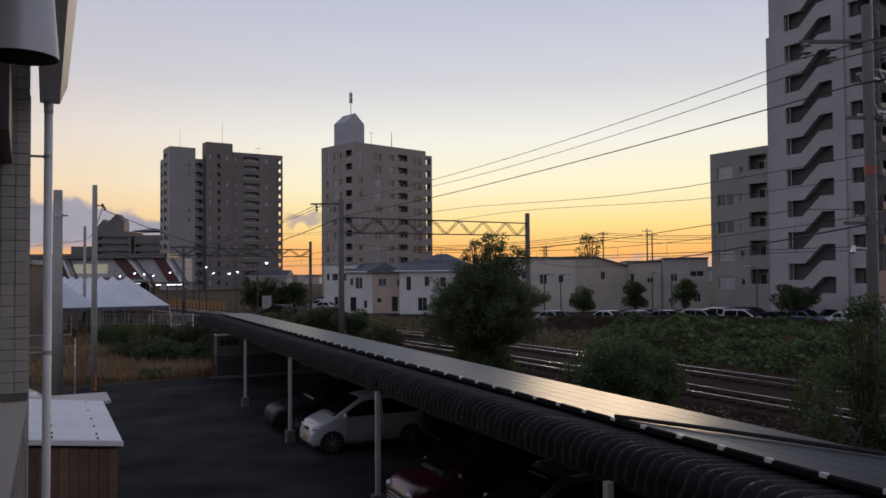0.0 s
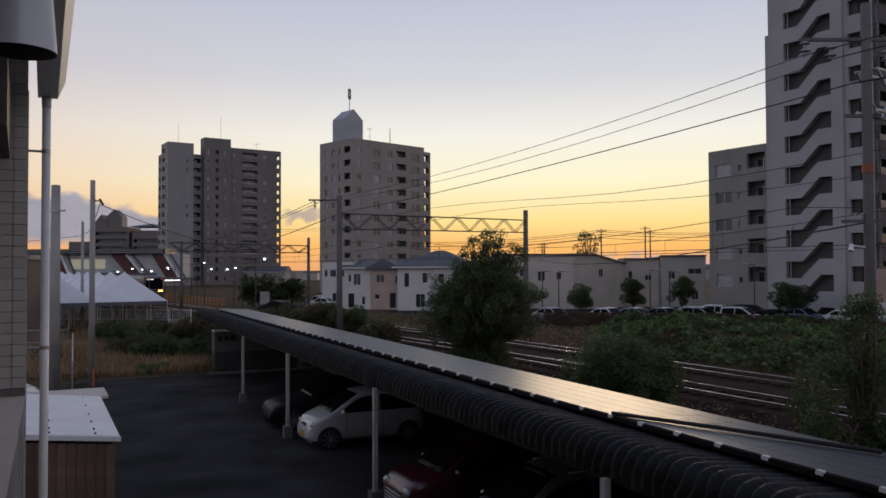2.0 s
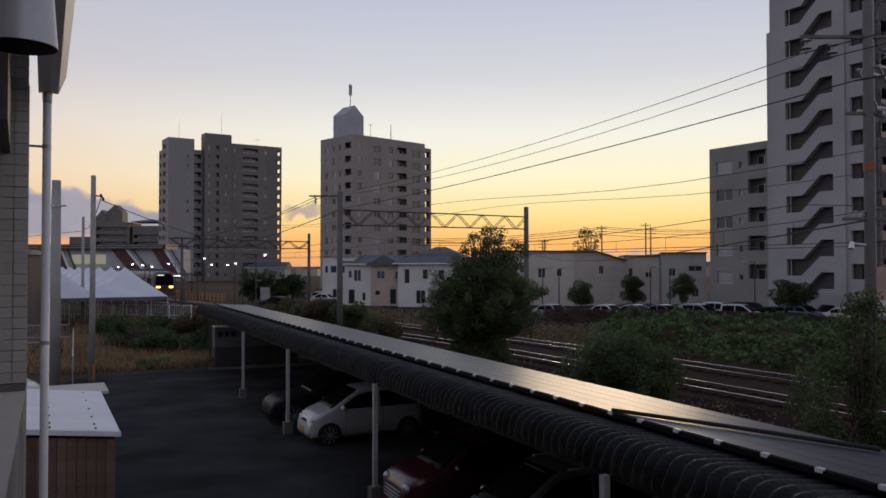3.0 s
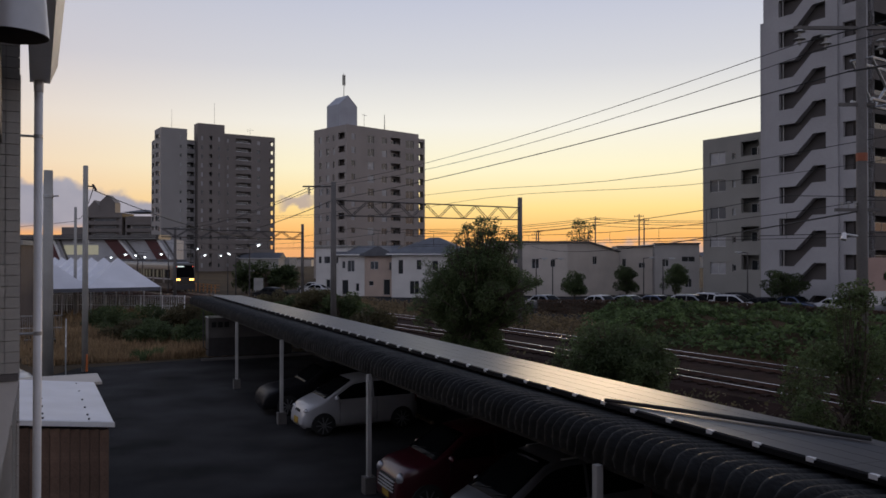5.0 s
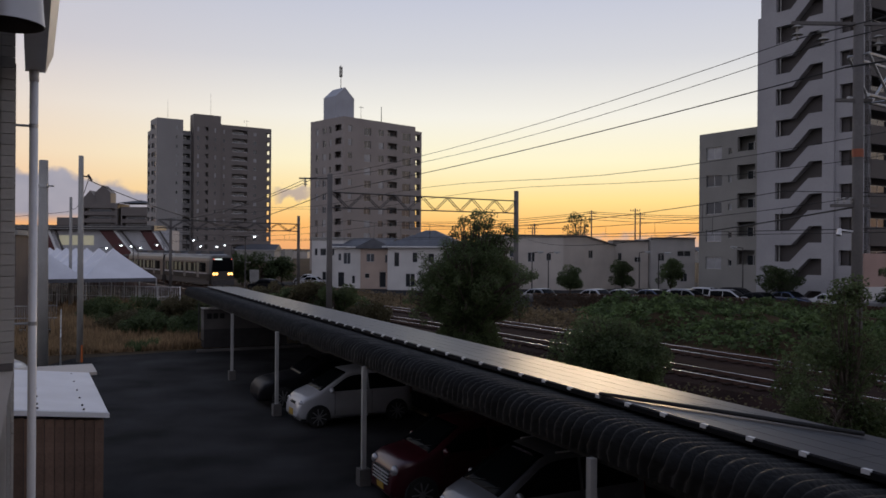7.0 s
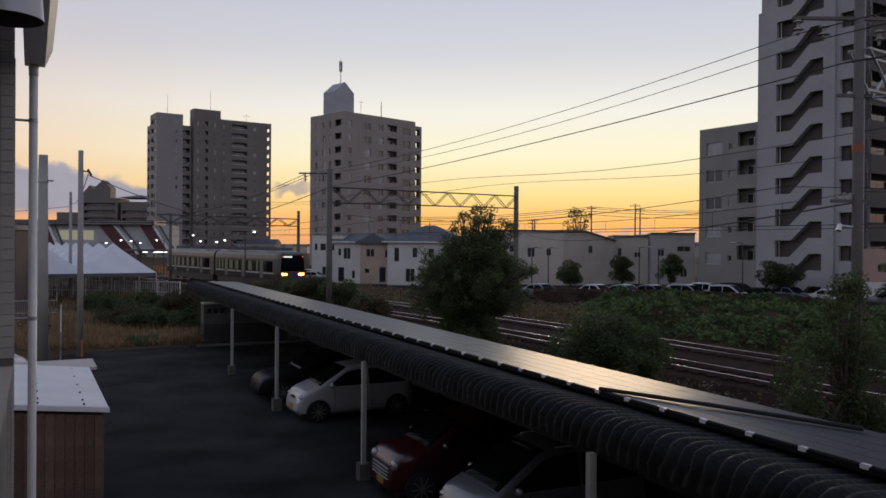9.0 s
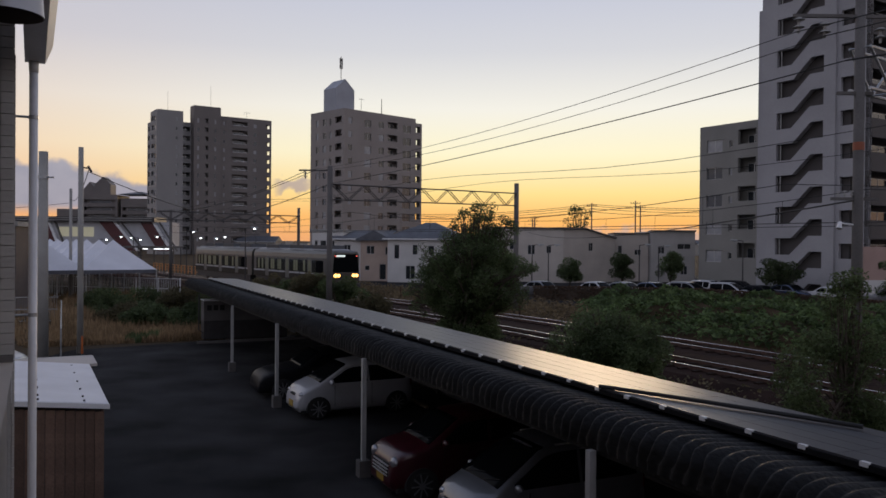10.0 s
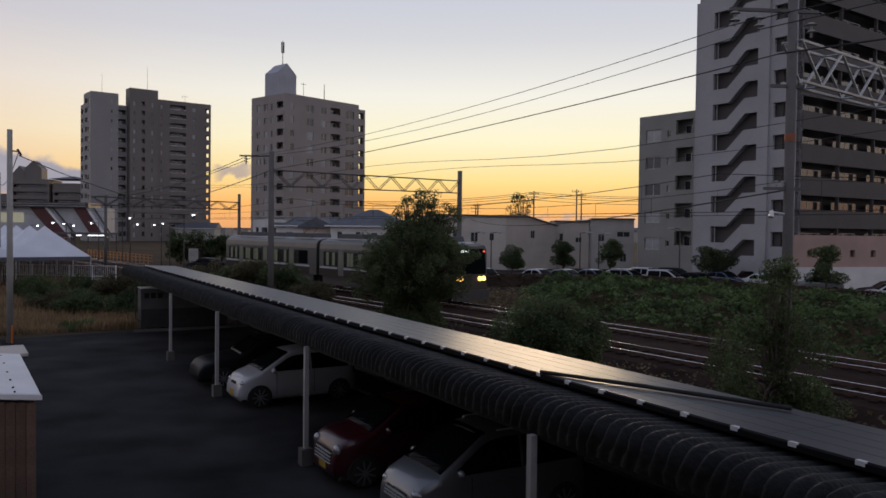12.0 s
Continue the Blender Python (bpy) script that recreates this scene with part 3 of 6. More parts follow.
def build_houses():
    # fronts run with the railway
    house(-15.0, 100.6, 0.96, -0.28, 4.2, 8, 6.0, 0.3, WHITEWALL, "white flat-roofed house with small upper windows",
          [(0.35, 0.75, 4.0, 4.9, 1, "f"), (1.1, 1.9, 4.0, 4.9, 1, "f"), (2.7, 3.3, 4.0, 4.9, 1, "f"), (1.4, 2.4, 0.8, 2.0, 1, "f")])
    house(-12.0, 99.0, 0.97, -0.24, 6.4, 8, 5.15, 1.0, WHITEWALL, "white gabled house with a slate grey roof",
          [(0.5, 0.9, 3.4, 4.3, 1, "f"), (1.2, 2.1, 3.0, 4.4, 1, "f"), (2.3, 2.7, 0.6, 1.6, 1, "f"), (0.5, 1.3, 0.2, 2.0, 1, "f")])
    house(-5.1, 97.0, 0.26, 0.965, 8.0, 3.7, 5.0, 1.1, PEACH, "peach rendered house with a small front gable",
          [(0.5, 1.5, 3.3, 4.3, 1, "l"), (0.3, 0.9, 1.3, 1.9, 1, "l"), (2.2, 3.0, 0.2, 2.1, 1, "l"), (2.9, 3.3, 3.2, 4.2, 1, "l")])
    house(-5.2, 95.2, 0.985, -0.17, 8.8, 9, 5.2, 1.95, WHITEWALL, "white rendered house with a hipped slate roof",
          [(0.8, 1.4, 2.8, 4.5, 1, "f"), (3.0, 3.6, 3.3, 4.5, 1, "f"), (4.9, 5.6, 3.3, 4.4, 1, "f"), (2.2, 3.3, 0.4, 2.0, 1, "f"), (7.0, 7.6, 3.2, 4.4, 1, "f")], hip=4.3)
    faceted("beige rendered hall with a sloping roof behind the car park", [(6.5, 101.5, 6.75), (16.05, 97.0, 6.55), (19.0, 98.6, 6.6), (23.3, 101.2, 5.45)], 12, CREAM,
            {0: [(3.6, 4.2, 4.0, 5.0), (6.0, 6.9, 3.4, 4.6), (8.4, 9.0, 3.6, 4.5)], 1: [(1.6, 2.3, 0.8, 2.0)], 2: [(0.6, 1.3, 3.9, 4.9)]})
    faceted("long pale flat-roofed building behind the car park", [(23.6, 103.0, 6.1), (27.9, 102.4, 6.1)], 9, CREAM, {0: [(0.5, 1.0, 3.6, 4.6), (2.6, 3.4, 3.4, 4.1)]})
    faceted("pale two storey building with a parapet behind the car park", [(28.0, 101.4, 6.45), (33.2, 100.2, 6.45)], 9, WARMGREY, {0: [(0.8, 1.6, 3.6, 4.5), (3.2, 4.8, 4.2, 4.9), (3.6, 4.4, 1.0, 2.1)]})


def faceted(label, pts, back, mat, wins):
    """A low building whose front walls run through pts (x, y, top height), left to right."""
    x0, y0 = pts[0][:2]
    h = thing("hall", pose(x0, y0, 0), label, "building", "low buildings behind the car park")
    for i, ((ax, ay, ah), (bx, by, bh)) in enumerate(zip(pts, pts[1:])):
        m = facing(ax - x0, ay - y0, 0, bx - ax, by - ay)
        w, lo = math.hypot(bx - ax, by - ay), min(ah, bh)
        g = pierced(w, lo, 0.25, wins.get(i, []))
        if abs(ah - bh) > 0.01:
            g.prism([(0, lo), (w, lo), (0 if ah > bh else w, max(ah, bh))], 0, 0.25)
        part("wall", g, mat, h, m=m)
        for c in wins.get(i, []):
            wf, wp = window_mesh(c[1] - c[0], c[3] - c[2], GLASS, 2 if c[1] - c[0] > 0.7 else 1)
            ob = part("window", wf, FRAMEMAT, h, m=m @ pose((c[0] + c[1]) / 2, 0.12, c[2]))
            part("pane", wp, GLASS, ob)
        g = Geo()
        g.add([(-0.1, -0.25, ah), (w + 0.1, -0.25, bh), (w + 0.1, back, bh), (-0.1, back, ah), (-0.1, -0.25, ah + 0.16), (w + 0.1, -0.25, bh + 0.16), (w + 0.1, back, bh + 0.16), (-0.1, back, ah + 0.16)],
              [(0, 3, 2, 1), (4, 5, 6, 7), (0, 1, 5, 4), (1, 2, 6, 5), (2, 3, 7, 6), (3, 0, 4, 7)])
        part("roof", g, CONCDARK, h, "thin dark roof edge", m=m)
        g = Geo()
        g.box(0.3, w - 0.3, 0.9, back - 0.2, 0, lo - 0.1)
        part("core_wall", g, mat, h, m=m)
    for (x, y, z), sx in ((pts[0], 1), (pts[-1], -1)):
        g = Geo()
        g.box(*sorted((x - x0, x - x0 + 0.2 * sx)), y - y0 + 0.3, y - y0 + back - 0.3, 0, z - 0.02)
        part("side_wall", g, mat, h)


# ---- overhead line ----
def pole_at(x, y, z, height, r0, r1, label, mat=CONC, name="concrete_pole", category="pole", group="poles beside the railway"):
    h = thing(name, pose(x, y, z), label, category, group)
    g = Geo()
    g.tube((0, 0, 0), (0, 0, height), r0, r1, 14)
    part("shaft", g, mat, h, smooth=True)
    return h


def truss(h, a, b, depth, r=0.045, panels=8, mat=STEEL, width=0.45):
    a, b = Vector(a), Vector(b)
    d = (b - a).normalized()
    side = Vector((d.y, -d.x, 0)) * width / 2
    low = Vector((0, 0, -depth))
    g = Geo()
    for s in (side, -side):
        g.tube(a + s, b + s, r, r, 6)
        g.tube(a + s + low, b + s + low, r, r, 6)
        for i in range(panels):
            p, q = a.lerp(b, i / panels), a.lerp(b, (i + 0.5) / panels)
            e = a.lerp(b, (i + 1) / panels)
            g.tube(p + s, q + s + low, r * 0.8, r * 0.8, 6)
            g.tube(q + s + low, e + s, r * 0.8, r * 0.8, 6)
    for i in range(panels * 2 + 1):
        p = a.lerp(b, i / panels / 2)
        z = low if i % 2 else Vector()
        g.tube(p + side + z, p - side + z, r * 0.6, r * 0.6, 5)
    part("lattice_beam", g, mat, h, "galvanised lattice beam")


def insulator(h, p, n=4, r=0.11):
    g = Geo()
    step = r * 1.3
    for i in range(n):
        z = p[2] - i * step
        g.tube((p[0], p[1], z), (p[0], p[1], z - step * 0.3), r * 0.45, r, 14)
        g.tube((p[0], p[1], z - step * 0.3), (p[0], p[1], z - step), r * 0.25, r * 0.25, 8)
    part("insulator", g, CONC, h, "grey porcelain insulator")


def build_overhead():
    h = pole_at(-5.6, 44.0, 0, 9.0, 0.18, 0.14, "concrete pole of a railway gantry with a lattice beam", CONCDARK)
    b = Vector((11.5, 11.7, 0))
    g = Geo()
    g.tube(b, b + Vector((0, 0, 9.0)), 0.19, 0.16, 14)
    part("far_shaft", g, CONCDARK, h, smooth=True)
    truss(h, (0.1, 0.1, 8.0), b + Vector((0, 0, 8.3)), 0.85, r=0.032, panels=7, mat=DARKSTEEL, width=0.2)
    h2 = pole_at(9.5, 17.7, 0, 10.8, 0.125, 0.105, "concrete pole with an orange band carrying a lattice beam and insulators", CONCDARK)
    truss(h2, (0, 0, 9.3), (13.5, 9.5, 9.3), 0.92, r=0.04, panels=8)
    g = Geo()
    g.tube((0, 0, 7.02), (0, 0, 7.2), 0.122, 0.12, 14)
    part("band", g, material("orange_band", (0.30, 0.09, 0.045), 0.7), h2, "faded orange band")
    for x0, x1, z in ((-0.6, 0.45, 5.9), (-1.5, 0.6, 9.96), (-0.5, 0.3, 8.25)):
        part("crossarm", Geo().box(x0, x1, -0.04, 0.04, z, z + 0.07), CONCDARK, h2)
    g = Geo()
    g.tube((0, 0, 5.35), (-0.5, -0.1, 5.4), 0.02, 0.02, 6)
    g.tube((-0.44, -0.1, 5.42), (-0.49, -0.14, 5.27), 0.035, 0.065, 10)
    part("floodlight", g, WHITEPAINT, h2, "small white floodlight")
    for x, z in ((-0.45, 6.12), (-0.3, 6.12), (-0.15, 6.12)):
        insulator(h2, (x, 0, z), 2, 0.06)
    for x, z in ((-1.38, 9.95), (-0.8, 9.85), (0.45, 9.75)):
        insulator(h2, (x, 0, z), 2, 0.13)


def wire(pts, r=0.018, label="thin black overhead wire"):
    c = bpy.data.curves.new("wire", "CURVE")
    c.dimensions, c.bevel_depth, c.bevel_resolution = "3D", r, 1
    s = c.splines.new("POLY")
    s.points.add(len(pts) - 1)
    for q, p in zip(s.points, pts):
        q.co = (*p, 1)
    c.materials.append(CABLE)
    return tagged(new("overhead_wire", c), label, "wire", "overhead wires")


def sag(a, b, drop, n=16):
    a, b = Vector(a), Vector(b)
    return [a.lerp(b, i / n) - Vector((0, 0, drop * 4 * (i / n) * (1 - i / n))) for i in range(n + 1)]


# ---- plants ----
def leaves(blobs, count, size, rng, m=None, droop=0.3):
    """Small bent leaf clumps scattered near the surface of overlapping blobs."""
    g = Geo()
    total = sum(b[3] * b[4] * b[5] for b in blobs)
    for bx, by, bz, rx, ry, rz in blobs:
        for _ in range(max(8, int(count * rx * ry * rz / total))):
            v = Vector((rng.gauss(0, 1), rng.gauss(0, 1), rng.gauss(0, 1))).normalized()
            k = 0.55 + 0.5 * rng.random() ** 0.7 + 0.12 * noise.noise(v * 2.5)
            c = Vector((bx + v.x * rx * k, by + v.y * ry * k, bz + v.z * rz * k))
            if c.z < 0.02:
                continue
            s = size * (0.6 + 0.8 * rng.random())
            e = Euler((rng.uniform(-1.0, 1.0), rng.uniform(-1.0, 1.0), rng.uniform(0, 6.28)))
            q = e.to_matrix()
            pts = [(-0.5, 0, 0), (0, -0.32, 0.06), (0.55, 0, -droop * 0.4), (0, 0.32, 0.06)]
            g.add([c + q @ Vector(p) * s for p in pts], [(0, 1, 2), (0, 2, 3)])
    return g


def tree(x, y, z, height, blobs, count, size, mat, label, seed, trunk=0.12, name="tree", group=""):
    rng = random.Random(seed)
    h = thing(name, pose(x, y, z), label, name.replace("_", " "), group)
    g = Geo()
    g.tube((0, 0, -0.1), (0.05, 0, height * 0.35), trunk, trunk * 0.75, 10)
    g.tube((0.05, 0, height * 0.35), (0, 0.05, height * 0.8), trunk * 0.75, trunk * 0.25, 8)
    for b in blobs:
        s = Vector((0.03, 0, height * rng.uniform(0.15, 0.5)))
        mid = s.lerp(Vector(b[:3]), 0.5) + Vector((rng.uniform(-0.1, 0.1), rng.uniform(-0.1, 0.1), 0.15))
        g.tube(s, mid, trunk * 0.45, trunk * 0.3, 6)
        g.tube(mid, b[:3], trunk * 0.3, trunk * 0.1, 6)
        for _ in range(4):
            v = Vector((rng.uniform(-1, 1) * b[3], rng.uniform(-1, 1) * b[4], rng.uniform(-0.4, 1) * b[5]))
            g.tube(b[:3], Vector(b[:3]) + v * 0.9, trunk * 0.12, trunk * 0.04, 4)
    part("trunk", g, BARK, h)
    part("crown", leaves(blobs, count, size, rng), mat, h)
    return h


def cluster(rng, n, rx, ry, z0, z1, r):
    out = []
    for _ in range(n):
        k = rng.random()
        z = z0 + (z1 - z0) * k
        w = 1 - 0.6 * abs(k - 0.4) ** 1.2
        out.append((rng.uniform(-rx, rx) * w, rng.uniform(-ry, ry) * w, z, r * rng.uniform(0.7, 1.2), r * rng.uniform(0.7, 1.2), r * rng.uniform(0.6, 1.0)))
    return out


def build_plants():
    rng = random.Random(5)
    ball = []
    for _ in range(95):
        v = Vector((rng.gauss(0, 1), rng.gauss(0, 1), rng.gauss(0, 1))).normalized() * rng.random() ** 0.35
        low = 1.0 if v.z > -0.15 else 0.92 + 0.28 * v.z
        ball.append((v.x * 2.15 * low - 0.05, v.y * 1.7 * low, 3.25 + v.z * 2.0 + 0.12 * v.x, rng.uniform(0.4, 0.68), rng.uniform(0.4, 0.68), rng.uniform(0.32, 0.55)))
    for _ in range(64):
        # thinner leaning top, open to the sky
        v = Vector((rng.gauss(0, 0.6), rng.gauss(0, 0.6), rng.gauss(0, 0.5)))
        ball.append((0.5 + max(-1.3, min(1.3, v.x * 1.25)), v.y, 5.7 + max(-0.7, min(0.75, v.z)) - 0.3 * abs(v.x), rng.uniform(0.16, 0.34), rng.uniform(0.16, 0.34), rng.uniform(0.12, 0.27)))
    for _ in range(110):
        # loose sprays standing out of the crown
        v = Vector((rng.gauss(0, 1), rng.gauss(0, 1), rng.gauss(0, 1))).normalized() * rng.uniform(0.95, 1.2)
        if v.z > -0.75:
            ball.append((v.x * 2.4, v.y * 1.8, 3.4 + v.z * 2.1 + 0.2 * v.x, rng.uniform(0.14, 0.34), rng.uniform(0.14, 0.34), rng.uniform(0.12, 0.3)))
    for _ in range(34):
        # low skirt of suckers round the trunk
        a, r = rng.uniform(0, 6.28), rng.random() ** 0.6
        ball.append((1.35 * r * math.cos(a), 1.3 * r * math.sin(a), rng.uniform(0.3, 1.9), rng.uniform(0.35, 0.55), rng.uniform(0.35, 0.55), rng.uniform(0.3, 0.45)))
    tree(1.68, 34.0, 0, 6.2, ball, 110000, 0.082, LEAF, "bushy green tree with a leafy ragged crown beside the tracks", 11, 0.14)
    dome = []
    for _ in range(64):
        v = Vector((rng.gauss(0, 1), rng.gauss(0, 1), rng.gauss(0, 1))).normalized() * rng.random() ** 0.35
        dome.append((v.x * 1.45 + 0.15, v.y * 1.3, 1.45 + v.z * 1.2 - 0.12 * v.x, rng.uniform(0.28, 0.6), rng.uniform(0.28, 0.6), rng.uniform(0.25, 0.5)))
    for _ in range(60):
        # shoots and a lower lobe to one side
        v = Vector((rng.gauss(0, 1), rng.gauss(0, 1), abs(rng.gauss(0, 1)))).normalized() * rng.uniform(0.95, 1.15)
        dome.append((v.x * 1.7, v.y * 1.5, 1.3 + v.z * 1.45, rng.uniform(0.1, 0.26), rng.uniform(0.1, 0.26), rng.uniform(0.1, 0.24)))
    for _ in range(14):
        dome.append((rng.uniform(-2.0, -1.0), rng.uniform(-0.8, 0.8), rng.uniform(0.3, 1.3), 0.4, 0.4, 0.35))
    tree(5.35, 24.0, 0, 2.5, dome, 46000, 0.08, LEAF, "round dark green shrub beside the tracks", 12, 0.08, "shrub")
    tree(8.35, 15.9, 0, 4.1, cluster(rng, 34, 0.36, 0.35, 2.7, 4.3, 0.22) + cluster(rng, 40, 1.35, 0.8, 1.0, 3.0, 0.33) + cluster(rng, 16, 0.8, 0.7, 0.2, 1.4, 0.4), 27000, 0.062, LEAF, "feathery young tree growing before a concrete pole", 13, 0.05)
    return rng


# ---- carport ----
CA = 24.5
CM = facing(-1.35, 16.5, 0, -math.sin(radians(CA)), math.cos(radians(CA)))  # x along the row away from the viewer, -y to the back


WHITESTEEL = material("pale_painted_steel", (0.40, 0.39, 0.38), 0.5, vary=0.15)


def build_carport():
    L0, L1 = -22.0, 27.3
    c = thing("carport", CM, "long dark ribbed carport roof with rounded eave on thin posts", "carport")
    g = Geo()
    # ribs: rounded eave, then a flat roof that falls to the back
    prof = [(-0.02, 2.48), (-0.02, 2.58), (-0.04, 2.68), (-0.09, 2.76), (-0.17, 2.82), (-0.28, 2.855), (-0.42, 2.86), (-1.0, 2.80), (-5.6, 2.05)]
    n = int((L1 - L0) / 0.0205)
    rings = []
    for i in range(n + 1):
        x = L0 + (L1 - L0) * i / n
        k = 0.034 * (abs(math.cos(i * math.pi / 9 + 0.4 * noise.noise((x * 1.7, 8, 0)))) ** 1.4 * 2 - 1) * (1 + 0.5 * noise.noise((x * 2.1, 0, 0)))
        rings.append([(x + 0.07 * noise.noise((x * 1.3, z * 5, 4)), y + k * (1 if z < 2.83 else 0.3) * (0.55 if z < 2.6 else 1) + 0.02 * noise.noise((x * 6, z * 9, 2)),
                       z + k * (0.1 if z < 2.6 else 0.7) + 0.008 * noise.noise((x * 7, y * 5, 6))) for y, z in prof])
    g.loft(rings, False, False)
    under = [[(x, y - 0.05, z - 0.07) for y, z in prof] for x in (L0, L1)]
    g.loft(under, False, False)
    part("roof_sheet", g, CARPORT, c, smooth=True)
    g = Geo()
    for x in np.arange(L0 + 1.3, L1, 4.1):
        g = Geo()
        g.add([(x + dx, y, z + dz) for dx in (-0.06, 0.06) for y, z in ((-5.5, 1.90), (-0.7, 2.60)) for dz in (-0.14, 0.0)],
              [(0, 1, 3, 2), (4, 6, 7, 5), (0, 4, 5, 1), (2, 3, 7, 6), (1, 5, 7, 3), (0, 2, 6, 4)])
        part("roof_beam", g, DARKSTEEL, c)
    for y, z in ((-0.3, 2.58), (-5.3, 1.98)):
        part("purlin", Geo().box(L0 + 0.1, L1 - 0.1, y - 0.05, y + 0.05, z - 0.14, z), DARKSTEEL, c)
    for x in (-15.9, -7.84, 0.05, 7.55, 14.44):
        p = Geo()
        p.box(-0.045, 0.045, -0.045, 0.045, 0.25, 2.46)
        q = part("post", p, WHITESTEEL, c, "thin light grey steel post", m=pose(x, 0, 0))
        p = Geo()
        p.box(-0.12, 0.12, -0.12, 0.12, 0.0, 0.36)
        part("footing", p, CONCDARK, q, "square concrete footing")
        p = Geo()
        p.box(-0.06, 0.06, -0.06, 0.06, 0.0, 2.05)
        part("post", p, DARKSTEEL, c, m=pose(x, -5.2, 0))
    g = Geo()
    g.box(L0 + 0.2, L1 - 0.2, -5.4, -5.34, 0.0, 1.9)
    part("back_wall", g, DARKSTEEL, c, "dark sheet back wall")
    return c


def build_solar():
    # two arrays with a gap between them; rows of panels fall to the back
    slope = -2.0
    for x0, cnt in ((-21.21, 21), (-6.98, 49)):
        a = thing("solar_array", CM @ pose(0, -0.99, 2.90), "dark solar panel array on the carport roof", "solar panel", "solar arrays")
        tilt = pose(0, 0, 0, -slope, 0, 0)
        w = 0.68
        x1 = x0 + cnt * w - 0.02
        me = Geo().box(0.003, 2 * w - 0.003, -0.29 + 0.004, -0.004, 0, 0.03).mesh("panel", SOLAR)
        half = Geo().box(0.003, w - 0.023, -0.29 + 0.004, -0.004, 0, 0.03).mesh("panel", SOLAR)
        for i in range(0, cnt, 2):
            for j in range(5):
                part("panel", me if i + 1 < cnt else half, SOLAR, a, m=tilt @ pose(x0 + i * w, -0.29 * j, 0))
        g = Geo()
        g.box(x0, x1, -0.02, 0.03, -0.045, 0.015)
        g.box(x0, x1, -1.48, -1.45, -0.07, 0.026)
        for i in range(cnt):
            g.box(x0 + i * w - 0.01, x0 + i * w + 0.03, -1.45, 0, -0.06, -0.004)
        for i in range(0, cnt, 2):
            g.box(x0 + i * w - 0.01, x0 + i * w + 0.03, -0.1, -0.06, -0.16, -0.02)
            g.box(x0 + i * w - 0.01, x0 + i * w + 0.03, -1.3, -1.26, -0.16, -0.02)
        part("frame", g, PANELEDGE, a, m=tilt)
        p = Geo().box(-0.045, 0.045, -0.02, 0.0345, -0.012, 0.0325).mesh("clip", WHITEPAINT)
        for i in range(cnt):
            part("clip", p, WHITEPAINT, a, "small bright metal clamp", m=tilt @ pose(x0 + 0.34 + i * w, 0, 0))
    k = thing("cable_conduit", pose(2.3, 10.82, 2.955), "black cable conduit lying slantwise over the solar panels", "conduit")
    g = Geo()
    g.tube((0, 0, 0), (1.1, -1.0, -0.005), 0.026, 0.026, 8)
    g.tube((1.1, -1.0, -0.005), (2.42, -2.2, -0.03), 0.026, 0.026, 8)
    part("tube", g, BLACK, k)


S_COEF = (0.01143, 0.17441, 3.60728, 44.03846)
